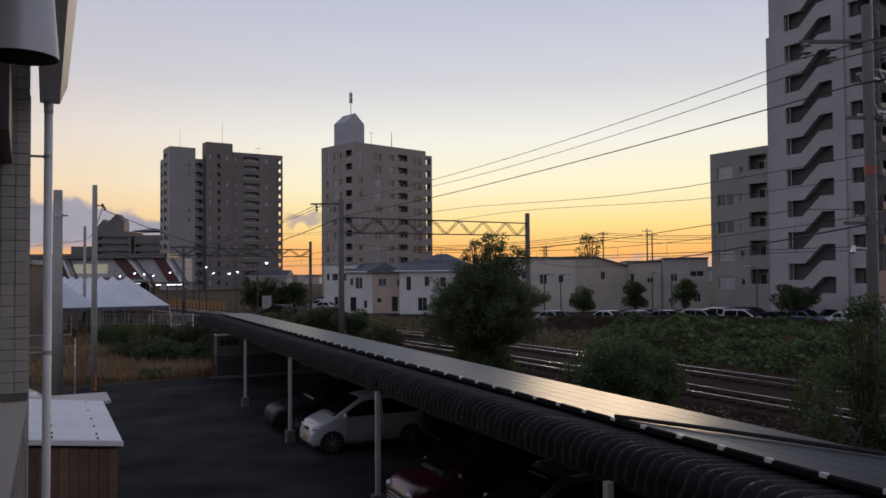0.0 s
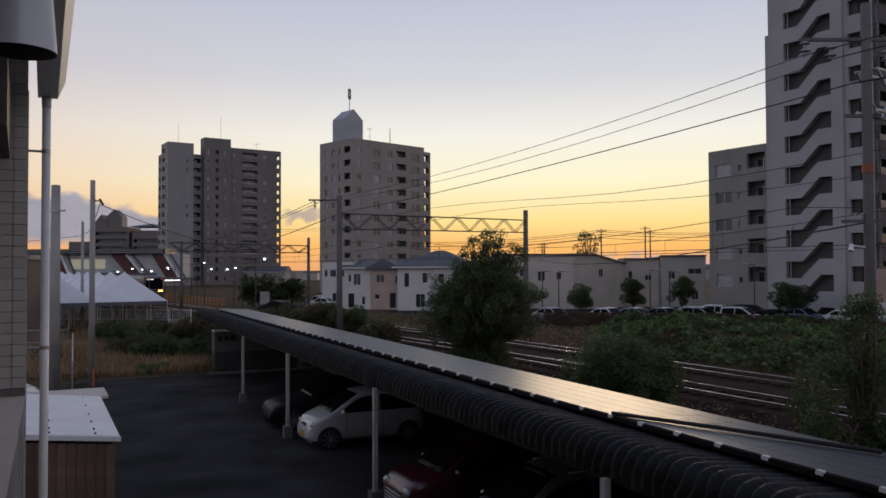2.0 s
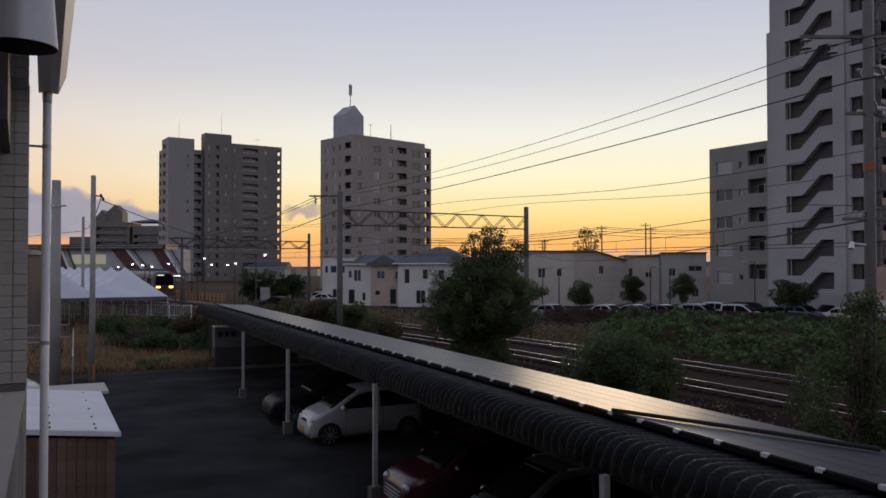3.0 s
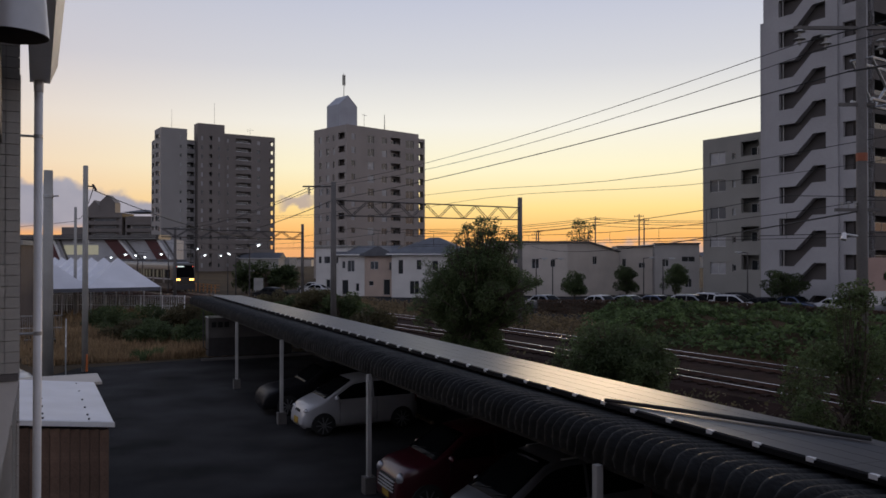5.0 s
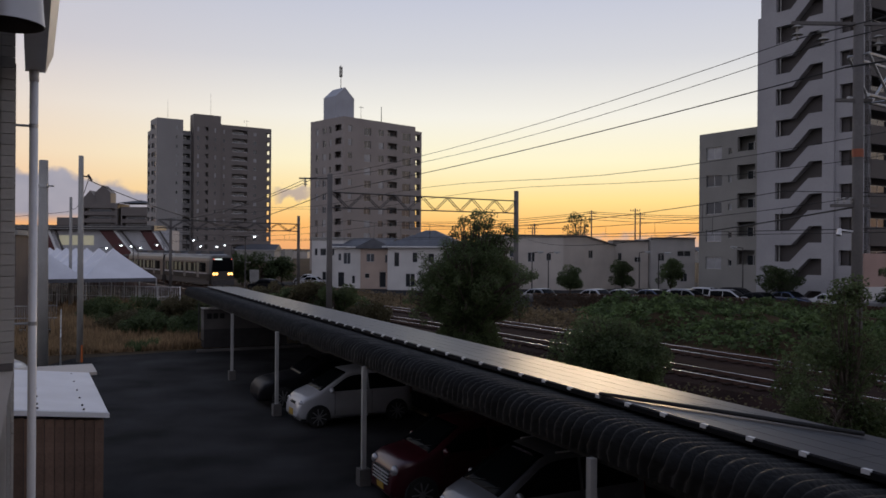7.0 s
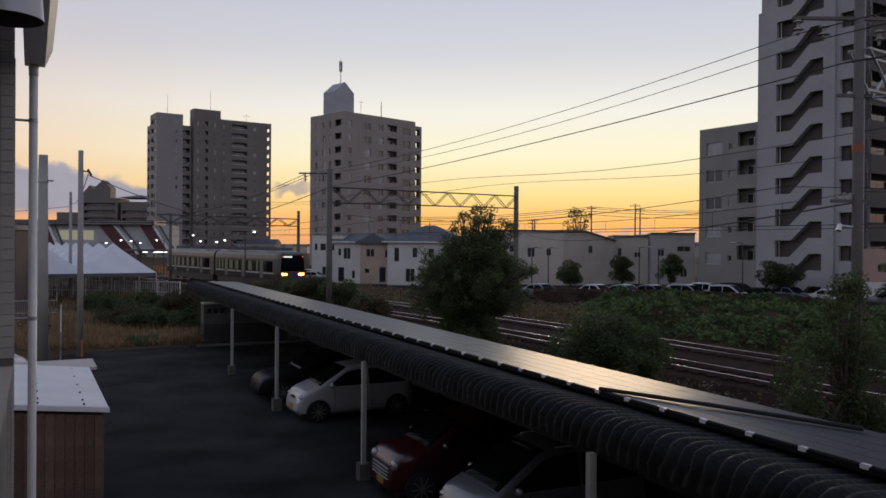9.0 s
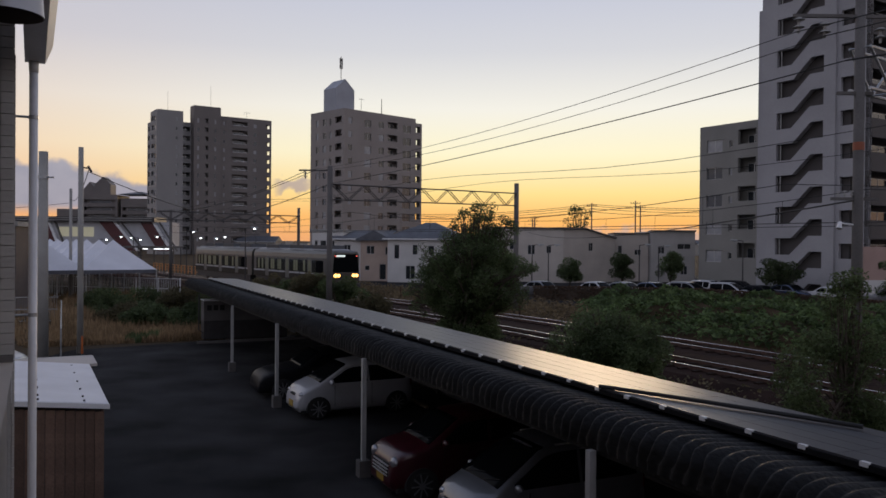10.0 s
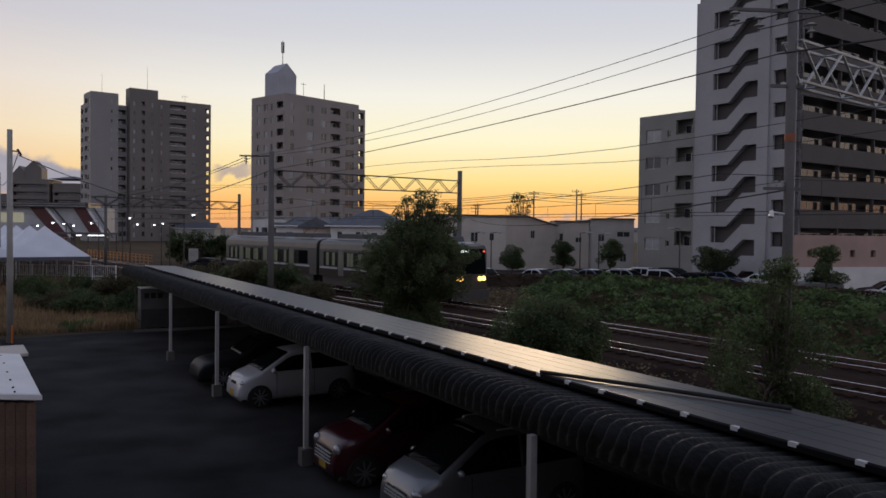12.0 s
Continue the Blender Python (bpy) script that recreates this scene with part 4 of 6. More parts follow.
# ---- the near building, shed and lot edge ----
def build_near_building():
    # the wing wall faces the viewer; its corner is at x = 0 of this frame
    m = facing(-3.27, 6.26, 0, 0.8846, 0.4664)
    h = thing("house_wing", m, "tiled wall of the near building with a plain plastered base", "building")
    g = Geo()
    g.prism([(-3.0, 0.0), (-0.62, 0.0), (0.025, 3.93), (-3.0, 3.93)], -0.02, 0.5)
    part("base_wall", g, WHITEWALL, h, "plain plastered lower wall")
    g = Geo()
    g.box(-3.0, -0.02, 0.02, 6, 3.93, 9)
    part("wall", g, CONC, h)
    g = Geo()
    g.box(-3.0, -0.02, 0.51, 6, 0.0, 3.92)
    part("return_wall", g, WHITEWALL, h, "pale side wall below the tiles")
    t = Geo()
    t.box(0, 0.094, -0.006, 0.018, 0, 0.079)
    me = t.mesh("tile", TILEWALL)
    for j in range(34):
        for i in range(10):
            part("tile", me, TILEWALL, h, m=pose(-0.07 - i * 0.1, 0, 3.99 + j * 0.085))
    g = Geo()
    g.box(-0.019, 0.009, 0.021, 0.42, 1.4, 6.9)
    part("tile_backing", g, CONC, h)
    s = Geo()
    s.box(0, 0.018, 0, 0.09, 0, 0.079)
    se = s.mesh("tile", TILEWALL)
    for j in range(58):
        for i in range(4):
            part("tile", se, TILEWALL, h, m=pose(0.012, 0.02 + i * 0.1, 1.4 + j * 0.085))
    g = Geo()
    g.box(-3.0, 0.02, -0.04, 0.02, 3.935, 3.985)
    part("ledge", g, CONCDARK, h)
    # roof edge over the wing: soffit, fascia and gutter
    g = Geo()
    g.box(-3.0, -0.12, -1.6, 0.02, 5.86, 5.94)
    g.box(-0.16, -0.10, -1.6, 0.02, 5.78, 6.4)
    part("soffit", g, DARKSTEEL, h, "dark slatted window hood underside")
    g = Geo()
    for k in range(8):
        g.box(-3.0, -0.18, -1.5 + k * 0.19, -1.46 + k * 0.19, 5.83, 5.86)
    part("slat", g, CONCDARK, h)
    g = Geo()
    g.prism([(0.09, 6.29), (0.235, 6.29), (0.29, 6.43), (0.30, 6.75), (0.30, 7.5), (0.09, 7.5)], -3.0, 0.1)
    part("gutter_box", g, WHITEPAINT, h, "pale boxed gutter", m=pose(0, 0, 0, 0, 0, -1.4))
    g = Geo()
    g.tube((0.155, 0.04, 6.3), (0.155, 0.04, 0.0), 0.032, 0.032, 14)
    g.tube((0.155, 0.04, 6.3), (0.155, 0.04, 6.2), 0.038, 0.034, 14)
    p = part("downpipe", g, WHITEPAINT, h, "pale plastic downpipe", smooth=True)
    for z in (5.85, 4.29, 2.4):
        g = Geo()
        g.tube((0.0, 0.04, z), (0.155, 0.04, z), 0.01, 0.01, 8)
        g.tube((0.155, 0.04, z - 0.015), (0.155, 0.04, z + 0.015), 0.035, 0.035, 14)
        part("bracket", g, STEEL, p)
    # the long main wall back past the viewer, unseen, added to block sky light
    g = Geo()
    g.box(-11.0, -0.5, -16.0, -0.01, 0, 9.4)
    # brown only keeps its reflection in the car windows dark
    part("unseen_main_wall", g, TILE_B, h, "unseen main wall that blocks sky light, brown for dark reflections")
    # flared lamp hood hanging by the wall
    hm = thing("vent_hood", pose(-1.25, 2.36, 5.55), "pale grey metal hood with a flared rim on the wall", "vent hood")
    g = Geo()
    prof = [(0.070, 0.5), (0.082, 0.25), (0.094, 0.1), (0.102, 0.0), (0.095, 0.004), (0.065, 0.22), (0.05, 0.48)]
    def turned(pr):
        return [[(r * math.cos(2 * math.pi * i / 56), r * math.sin(2 * math.pi * i / 56), z) for i in range(56)] for r, z in pr]
    g.loft(turned(prof[:4]), True, False)
    part("shell", g, HOODMETAL, hm, smooth=True)
    # inner surface in dark steel colour, imitating the shade inside the hood
    g = Geo()
    g.loft(turned([(0.102, 0.0), (0.0985, -0.001), (0.088, 0.1), (0.07, 0.3), (0.02, 0.32)]), True, False)
    part("shaded_inside", g, DARKSTEEL, hm, "inside of the hood with its shade put in as dark colour")
    g = Geo()
    g.box(-0.75, -0.05, -0.02, 0.02, 0.3, 0.34)
    part("bracket", g, STEEL, hm)


def build_shed():
    h = thing("garden_shed", facing(-5.06, 12.65, 0, 0.893, 0.45), "wooden shed clad in upright boards with a pale metal roof", "shed")
    g = Geo()
    g.box(-3.0, -0.1, 0.1, 4.1, 0, 2.16)
    part("core_wall", g, DARKSTEEL, h)
    rng = random.Random(3)
    t = Geo()
    t.box(0.004, 0.136, -0.012, 0.012, 0, 2.17)
    me = t.mesh("board", WOOD)
    for i in range(21):
        part("board", me, WOOD, h, m=pose(-0.2 - i * 0.14, 0.08 + rng.uniform(-0.004, 0.004), 0) @ Matrix.Diagonal((1, 1, 1 + i * 0.0075, 1)))
    for i in range(28):
        part("board", me, WOOD, h, m=pose(-0.07 + rng.uniform(-0.004, 0.004), 0.1 + i * 0.14, 0, 0, 0, 90))
    g = Geo()
    a, b, c, d = (0, 0, 2.30), (0, 4.3, 2.32), (-3.3, 4.3, 2.68), (-3.3, 0, 2.68)
    lo = [(x, y, z - 0.09) for x, y, z in (a, b, c, d)]
    g.add([a, b, c, d] + lo, [(0, 1, 2, 3), (4, 7, 6, 5), (0, 4, 5, 1), (1, 5, 6, 2), (2, 6, 7, 3), (3, 7, 4, 0)])
    part("roof", g, WHITEMETAL, h, "pale painted sheet metal roof", bevel=0.012)
    g = Geo()
    g.prism([(0.012, 2.215), (0.012, 2.29), (-3.3, 2.67), (-3.3, 2.595)], -0.03, -0.003)
    part("edge_trim", g, WHITEPAINT, h, "pale sloping fascia")
    for x in (-0.35, -1.0, -1.65):
        for y in (0.12, 0.5, 1.2, 2.0, 3.0, 4.0):
            g = Geo()
            g.tube((x, y, 2.30 - x * 0.115), (x, y, 2.325 - x * 0.115), 0.016, 0.016, 6)
            part("screw", g, DARKSTEEL, h)
    k = thing("garden_shed", facing(-7.3, 17.6, 0, 0.893, 0.45), "low store with a beige board roof behind the shed", "shed")
    g = Geo()
    g.box(-3, 0, 0, 1.4, 2.1, 2.16)
    part("roof", g, CREAM, k)
    g = Geo()
    g.box(-2.9, -0.1, 0.05, 1.3, 0, 2.1)
    part("wall", g, WOOD, k)


# ---- across the field ----
def build_tents():
    def tent(x, y, s, first=False):
        t = thing("marquee_tent", facing(x, y, 0, 0.835, 0.55), "white pyramid-roofed marquee tent on thin steel legs", "tent", "marquee tents")
        g = Geo()
        e = 2.55
        c = [(-s / 2, -s / 2), (s / 2, -s / 2), (s / 2, s / 2), (-s / 2, s / 2)]
        n = 5
        rings = []
        for k in range(n + 1):
            f = k / n
            r = (1 - f) ** 1.08
            rings.append([(px * r, py * r, e + 2.25 * f) for px, py in c])
        g.loft(rings, True, False)
        part("canopy", g, CANVAS, t)
        g = Geo()
        g.loft([[(px, py, e - 0.28) for px, py in c], [(px, py, e - 0.005) for px, py in c]], True, False)
        part("valance", g, TENTEDGE, t, "dark blue-grey valance")
        for px, py in c:
            p = Geo()
            p.tube((px, py, 0), (px, py, e), 0.045, 0.045, 8)
            part("leg", p, STEEL, t)
    for row, (x, y) in enumerate(((-24.7, 62.4), (-28.9, 59.7))):
        for i in range(7):
            tent(x - 2.9 * i, y + 4.4 * i, 5.2)


def fence_panel(m, length, height, label, group, step=0.16, mat=None, gr=0.02):
    f = thing("fence", m, label, "fence", group)
    mat = mat or WHITEPAINT
    p = Geo().box(-0.03, 0.03, -0.03, 0.03, 0, height).mesh("post", mat)
    for x in np.arange(0, length + 0.01, 2.0):
        part("post", p, mat, f, m=pose(float(x), 0, 0))
    g = Geo()
    for x in np.arange(step, length, step):
        g.box(x - gr / 2, x + gr / 2, -gr / 2, gr / 2, 0.08, height - 0.05)
    tagged(part("mesh_infill", g, mat, f), kind="stuff")
    g = Geo()
    for z in (0.08, height * 0.5, height - 0.05):
        g.box(0, length, -0.02, 0.02, z - 0.02, z + 0.02)
    part("rail", g, mat, f)


def build_station():
    h = thing("station_footbridge", pose(0, 150, 0), "white station footbridge with dark red stair walls and a dark roof", "station")
    g = Geo()
    g.box(-86, -48.7, 0.3, 5, 3.4, 8.0)
    part("gallery", g, STATIONWALL, h)
    g = Geo()
    g.box(-88, -51.5, -0.8, 6, 8.0, 8.9)
    part("roof", g, DARKSTEEL, h)
    for x0, x1, dx in ((-74.6, -71.6, 2.2), (-62.0, -59.4, 4.4), (-54.4, -52.2, 3.4)):
        g = Geo()
        g.prism([(x0, 8.0), (x1, 8.0), (x1 + dx, 2.6), (x0 + dx, 2.6)], -0.1, 0.28)
        part("stair_wall", g, REDWALL, h, "dark red stair wall")
        g = Geo()
        g.prism([(x1, 8.0), (x1 + 0.5, 8.0), (x1 + dx + 0.5, 2.6), (x1 + dx, 2.6)], -0.12, 0.28)
        part("stair_trim", g, WHITEPAINT, h)
        g = Geo()
        g.prism([(x1 + 1.2, 8.0), (x1 + 1.5, 8.0), (x1 + dx + 1.5, 2.6), (x1 + dx + 1.2, 2.6)], -0.05, 0.28)
        part("stair_rail", g, CONCDARK, h)
    for x in range(-85, -48, 6):
        g = Geo()
        g.box(x, x + 0.5, 1, 1.5, 0, 3.4)
        part("column", g, CONCDARK, h)
    for x in (-69.5, -67.3, -65.1):
        g = Geo()
        g.box(x, x + 2.0, 0.24, 0.296, 5.2, 7.0)
        part("window", g, WINDOWLIT, h, "dimly lit window")
    g = Geo()
    for z in (8.2, 8.6):
        g.box(-86, -52, -0.85, -0.81, z, z + 0.12)
    part("eave_band", g, CONC, h)
    p = thing("platform_canopy", facing(-50.5, 140, 0, 0.95, 0.3), "dark platform canopy with a lit strip below", "platform")
    g = Geo()
    g.box(-3, 7, 0, 4, 3.3, 3.6)
    part("roof", g, CONCDARK, p)
    for x0, x1 in ((0.2, 1.0), (2.0, 4.6)):
        g = Geo()
        g.box(x0, x1, -0.1, 0.1, 3.05, 3.2)
        part("strip_light", g, STRIP, p, "white strip light")
    for x in (-2.5, 2, 6.5):
        g = Geo()
        g.box(x - 0.1, x + 0.1, 1.9, 2.1, 0, 3.3)
        part("column", g, DARKSTEEL, p)


STRIP = glow("strip_light", (0.95, 0.97, 1), 2.2)


def street_lamp(x, y, hgt, yaw, on=True, twin=False):
    h = thing("street_lamp", pose(x, y, 0, 0, 0, yaw), "lit street lamp on a thin dark pole" if on else "unlit lamp on a thin dark pole", "street lamp", "street lamps")
    g = Geo()
    g.tube((0, 0, 0), (0, 0, hgt), 0.07, 0.045, 8)
    g.tube((0, 0, hgt), (0.7, 0, hgt + 0.1), 0.035, 0.03, 8)
    part("pole", g, DARKSTEEL, h)
    g = Geo()
    g.box(0.55, 1.15, -0.13, 0.13, hgt + 0.03, hgt + 0.15)
    part("lamp_head", g, STEEL, h, bevel=0.03)
    g = Geo()
    g.tube((0.72, 0, hgt - 0.06), (0.92, 0, hgt + 0.02), 0.045, 0.07, 10)
    part("lens", g, LAMPON if on else STEEL, h, "bright lamp lens" if on else "")


# ---- cars ----
CAR_SHAPES = {
    "hatch": (3.4, 1.475, 1.5, 0.93, [(-0.5, 0.55), (-0.497, 0.85), (-0.487, 1.0), (-0.455, 1.36), (-0.43, 1.44), (-0.3, 1.49), (-0.1, 1.5), (0.03, 1.47), (0.09, 1.43), (0.312, 0.985), (0.33, 0.955), (0.41, 0.86), (0.45, 0.78), (0.48, 0.66), (0.495, 0.54), (0.5, 0.40)]),
    "retro": (3.4, 1.475, 1.52, 0.98, [(-0.5, 0.55), (-0.497, 0.9), (-0.487, 1.02), (-0.46, 1.38), (-0.44, 1.46), (-0.3, 1.51), (-0.05, 1.52), (0.06, 1.48), (0.10, 1.43), (0.28, 1.03), (0.30, 1.0), (0.42, 0.93), (0.46, 0.86), (0.487, 0.72), (0.497, 0.56), (0.5, 0.36)]),
    "wagon": (3.4, 1.475, 1.62, 0.97, [(-0.5, 0.5), (-0.497, 0.92), (-0.49, 1.04), (-0.467, 1.47), (-0.44, 1.57), (-0.3, 1.61), (0.0, 1.62), (0.07, 1.59), (0.12, 1.54), (0.35, 1.04), (0.365, 1.01), (0.435, 0.91), (0.465, 0.82), (0.488, 0.68), (0.497, 0.54), (0.5, 0.40)]),
    "sedan": (4.4, 1.7, 1.42, 0.90, [(-0.5, 0.5), (-0.495, 0.8), (-0.48, 0.92), (-0.40, 0.95), (-0.38, 0.96), (-0.25, 1.31), (-0.21, 1.37), (-0.05, 1.42), (0.03, 1.40), (0.07, 1.36), (0.205, 0.955), (0.225, 0.93), (0.4, 0.82), (0.46, 0.72), (0.49, 0.58), (0.5, 0.40)]),
}


def ellipsoid(g, c, r, n=14, m=8):
    rings = []
    for i in range(m + 1):
        a = math.pi * (0.02 + 0.96 * i / m)
        rings.append([(c[0] + r[0] * math.sin(a) * math.cos(2 * math.pi * j / n), c[1] + r[1] * math.sin(a) * math.sin(2 * math.pi * j / n), c[2] - r[2] * math.cos(a)) for j in range(n)])
    return g.loft(rings)


def sheet(g, rows, inward):
    """A thin curved pane through rows of points, thickened by the vector inward."""
    a, b = len(rows), len(rows[0])
    pts = [Vector(p) for r in rows for p in r]
    back = [p + Vector(inward) for p in pts]
    q = a * b
    fs = []
    for i in range(a - 1):
        for j in range(b - 1):
            f = (i * b + j, i * b + j + 1, (i + 1) * b + j + 1, (i + 1) * b + j)
            fs += [f, tuple(q + k for k in f[::-1])]
    rim = [j for j in range(b)] + [i * b + b - 1 for i in range(1, a)] + [(a - 1) * b + j for j in range(b - 2, -1, -1)] + [i * b for i in range(a - 2, 0, -1)]
    fs += [(u, v, q + v, q + u) for u, v in zip(rim, rim[1:] + rim[:1])]
    return g.add(pts + back, fs)


def car(x, y, yaw, paint, label, kind="hatch", group="cars under the carport", detail=True):
    """A car along its own x axis, front at +x, wheels on the ground."""
    L, W, H, belt, prof = CAR_SHAPES[kind]
    c = thing("car", pose(x, y, 0.02, 0, 0, yaw), label, "car", group)
    px, pz = [p[0] for p in prof], [p[1] for p in prof]

    def top(f):
        return float(np.interp(f, px, pz))

    def nose(z):
        """Where the front stands at the height z, as a fraction of the length."""
        return float(np.interp(-z, [-p[1] for p in prof[-6:]], [p[0] for p in prof[-6:]]))

    def half(f, z):
        w = W / 2 * float(np.interp(f, [-0.5, -0.475, -0.42, -0.2, 0.2, 0.36, 0.44, 0.485, 0.5], [0.80, 0.92, 0.98, 1.0, 1.0, 0.985, 0.93, 0.82, 0.72]))
        if z > belt:
            return w * (0.975 - 0.20 * (z - belt) / (H - belt))
        return w * float(np.interp(z, [0.2, 0.34, 0.55, belt], [0.93, 0.985, 1.0, 0.975]))
    fs = sorted(set(px + [-0.4, -0.2, 0.15, 0.2, 0.35]))
    rings = []
    for f in fs:
        T = top(f)
        bot = 0.30 if abs(f) > 0.49 else 0.2
        sh = T - 0.08
        if sh > belt + 0.05:
            zs = [bot, bot + 0.1, 0.55, belt - 0.06, belt, (belt + sh) / 2, sh]
        else:
            lo = min(bot + 0.1, sh - 0.02)
            zs = [min(bot, sh - 0.04), lo] + [lo + (sh - lo) * k for k in (0.3, 0.55, 0.75, 0.9, 1.0)]
        e = half(f, sh)
        side = [(half(f, z) * (0.93 if i == 0 else 1), z) for i, z in enumerate(zs)] + [(e * 0.965, T - 0.035), (e * 0.88, T - 0.010), (e * 0.5, T + 0.003), (e * 0.15, T + 0.006)]
        rings.append([(f * L, -a, z) for a, z in side] + [(f * L, a, z) for a, z in side[::-1]])
    part("body", Geo().loft(rings), paint, c, smooth=True)
    roof_f = {"sedan": 0.05}.get(kind, 0.075)
    cowl = {"hatch": 0.318, "retro": 0.287, "wagon": 0.356, "sedan": 0.21}[kind]
    tail = -0.375 if kind == "sedan" else -0.486
    rear_top = -0.255 if kind == "sedan" else -0.456

    def cross(f0, f1, spread, inward):
        rows = []
        for i in range(7):
            f = f0 + (f1 - f0) * i / 6
            e = half(f, top(f) - 0.08) * spread
            rows.append([(f * L, e * k / 4, top(f) + 0.010 + 0.004 * (1 - abs(k) / 4)) for k in range(-4, 5)])
        return sheet(Geo(), rows, inward)
    part("windscreen", cross(roof_f + 0.015, cowl - 0.004, 0.86, (0, 0, -0.03)), DARKGLASS, c, "dark windscreen", smooth=True)
    part("rear_window", cross(rear_top, tail, 0.80, (0.03, 0, -0.01)), DARKGLASS, c, "dark rear window", smooth=True)
    front_end = cowl - 0.012
    back_end = rear_top - (0.07 if kind == "sedan" else 0.0)
    mid = -0.09
    for s in (-1, 1):
        for f0, f1 in ((back_end + 0.03, mid - 0.009), (mid + 0.009, front_end)):
            cols = []
            for i in range(13):
                f = f0 + (f1 - f0) * i / 12
                lo, hi = belt + 0.025, top(f) - 0.12
                if hi - lo < 0.02:
                    continue
                cols.append([(f * L, s * (half(f, lo + (hi - lo) * k / 3) + 0.006), lo + (hi - lo) * k / 3) for k in range(4)])
            part("side_window", sheet(Geo(), cols, (0, -s * 0.02, 0)), DARKGLASS, c, "dark side window", smooth=True)
        if detail:
            g = Geo()
            ellipsoid(g, ((cowl - 0.085) * L, s * (W / 2 + 0.07), belt + 0.07), (0.06, 0.10, 0.075))
            part("mirror", g, paint, c, smooth=True)
            g = Geo()
            hz = {"hatch": 0.67, "retro": 0.72, "wagon": 0.74}.get(kind, 0.64)
            hx = nose(hz) * L - 0.10
            if kind == "retro":
                ellipsoid(g, (hx + 0.05, s * W * 0.345, hz), (0.09, 0.12, 0.11))
            else:
                ellipsoid(g, (hx - 0.02, s * W * 0.36, hz), (0.15, 0.13, 0.075))
            lamp = part("headlight", g, LENS, c, "clear headlight lens", smooth=True)
            g = Geo()
            ellipsoid(g, (hx + 0.085, s * W * 0.335, hz), (0.03, 0.045, 0.045), 10, 6)
            part("reflector", g, CHROME, lamp, smooth=True)
            for f in (-0.06, -0.33):
                g = Geo()
                g.box(f * L, f * L + 0.17, *sorted((s * (W / 2 - 0.02), s * (W / 2 + 0.014))), belt - 0.14, belt - 0.115)
                part("door_handle", g, paint, c)
            for f in (-0.12, 0.20):
                g = Geo()
                g.box(f * L - 0.004, f * L + 0.004, *sorted((s * (W / 2 - 0.03), s * (W / 2 + 0.001))), 0.32, belt - 0.03)
                part("door_gap", g, BLACK, c)
            g = Geo()
            ellipsoid(g, (-0.482 * L, s * W * 0.40, 0.82), (0.05, 0.06, 0.17))
            part("tail_light", g, TAILGLASS, c, "red tail light glass", smooth=True)
            g = Geo()
            g.tube((nose(0.42) * L - 0.06, s * W * 0.33, 0.40), (nose(0.42) * L - 0.015, s * W * 0.33, 0.40), 0.055, 0.055, 12)
            part("fog_lamp", g, CHROME if kind == "retro" else BLACK, c)
    if detail:
        bars = {"retro": (0.44, 4, 0.062, 0.26), "wagon": (0.56, 3, 0.05, 0.24), "hatch": (0.62, 1, 0.05, 0.13), "sedan": (0.5, 3, 0.04, 0.2)}[kind]
        z0, n, dz, wide = bars
        for k in range(n):
            g = Geo()
            z = z0 + dz * k
            xb = nose(z) * L
            g.loft([[(xb - 0.05, -W * wide, z), (xb - 0.05, -W * wide, z + 0.02), (xb + 0.03, -W * wide, z + 0.02), (xb + 0.03, -W * wide, z)],
                    [(xb - 0.03, 0, z), (xb - 0.03, 0, z + 0.026), (xb + 0.04, 0, z + 0.026), (xb + 0.04, 0, z)],
                    [(xb - 0.05, W * wide, z), (xb - 0.05, W * wide, z + 0.02), (xb + 0.03, W * wide, z + 0.02), (xb + 0.03, W * wide, z)]])
            part("grille_bar", g, CHROME if kind != "hatch" else BLACK, c, "bright grille bar" if kind != "hatch" else "")
        g = Geo()
        z1 = z0 + dz * n
        g.prism([(nose(z0) * L - 0.06, z0 - 0.02), (nose(z0) * L + 0.012, z0 - 0.02), (nose((z0 + z1) / 2) * L + 0.014, (z0 + z1) / 2), (nose(z1) * L + 0.012, z1), (nose(z1) * L - 0.07, z1)], -W * wide, W * wide)
        part("grille", g, BLACK, c, "dark grille opening")
        g = Geo()
        g.box(nose(0.36) * L - 0.03, nose(0.36) * L + 0.016, -0.165, 0.165, 0.30, 0.465)
        part("number_plate", g, PLATE, c, "plain yellow number plate")
        g = Geo()
        g.box(-0.49 * L, 0.47 * L, -W * 0.42, W * 0.42, 0.16, 0.24)
        part("sill", g, BLACK, c)
        g = Geo()
        g.line([(cowl * L - 0.02, -0.5, top(cowl) + 0.03), (cowl * L - 0.12, 0.0, top(cowl - 0.035) + 0.035)], 0.008, 5)
        g.line([(cowl * L - 0.02, 0.1, top(cowl) + 0.03), (cowl * L - 0.12, 0.5, top(cowl - 0.035) + 0.035)], 0.008, 5)
        part("wiper", g, BLACK, c)
        if kind == "wagon":
            for s in (-1, 1):
                g = Geo()
                g.tube((-0.36 * L, s * W * 0.37, H - 0.01), (0.03 * L, s * W * 0.37, H - 0.02), 0.018, 0.018, 8)
                part("roof_rail", g, CHROME, c, "bright roof rail")
    R = 0.285
    wr = Geo()
    wr.loft([[(r * math.cos(a), y2, r * math.sin(a)) for a in [2 * math.pi * i / 24 for i in range(24)]] for r, y2 in ((R - 0.05, -0.09), (R, -0.06), (R, 0.06), (R - 0.05, 0.09))])
    tyre = wr.mesh("tyre", BLACK, False)
    rm = Geo()
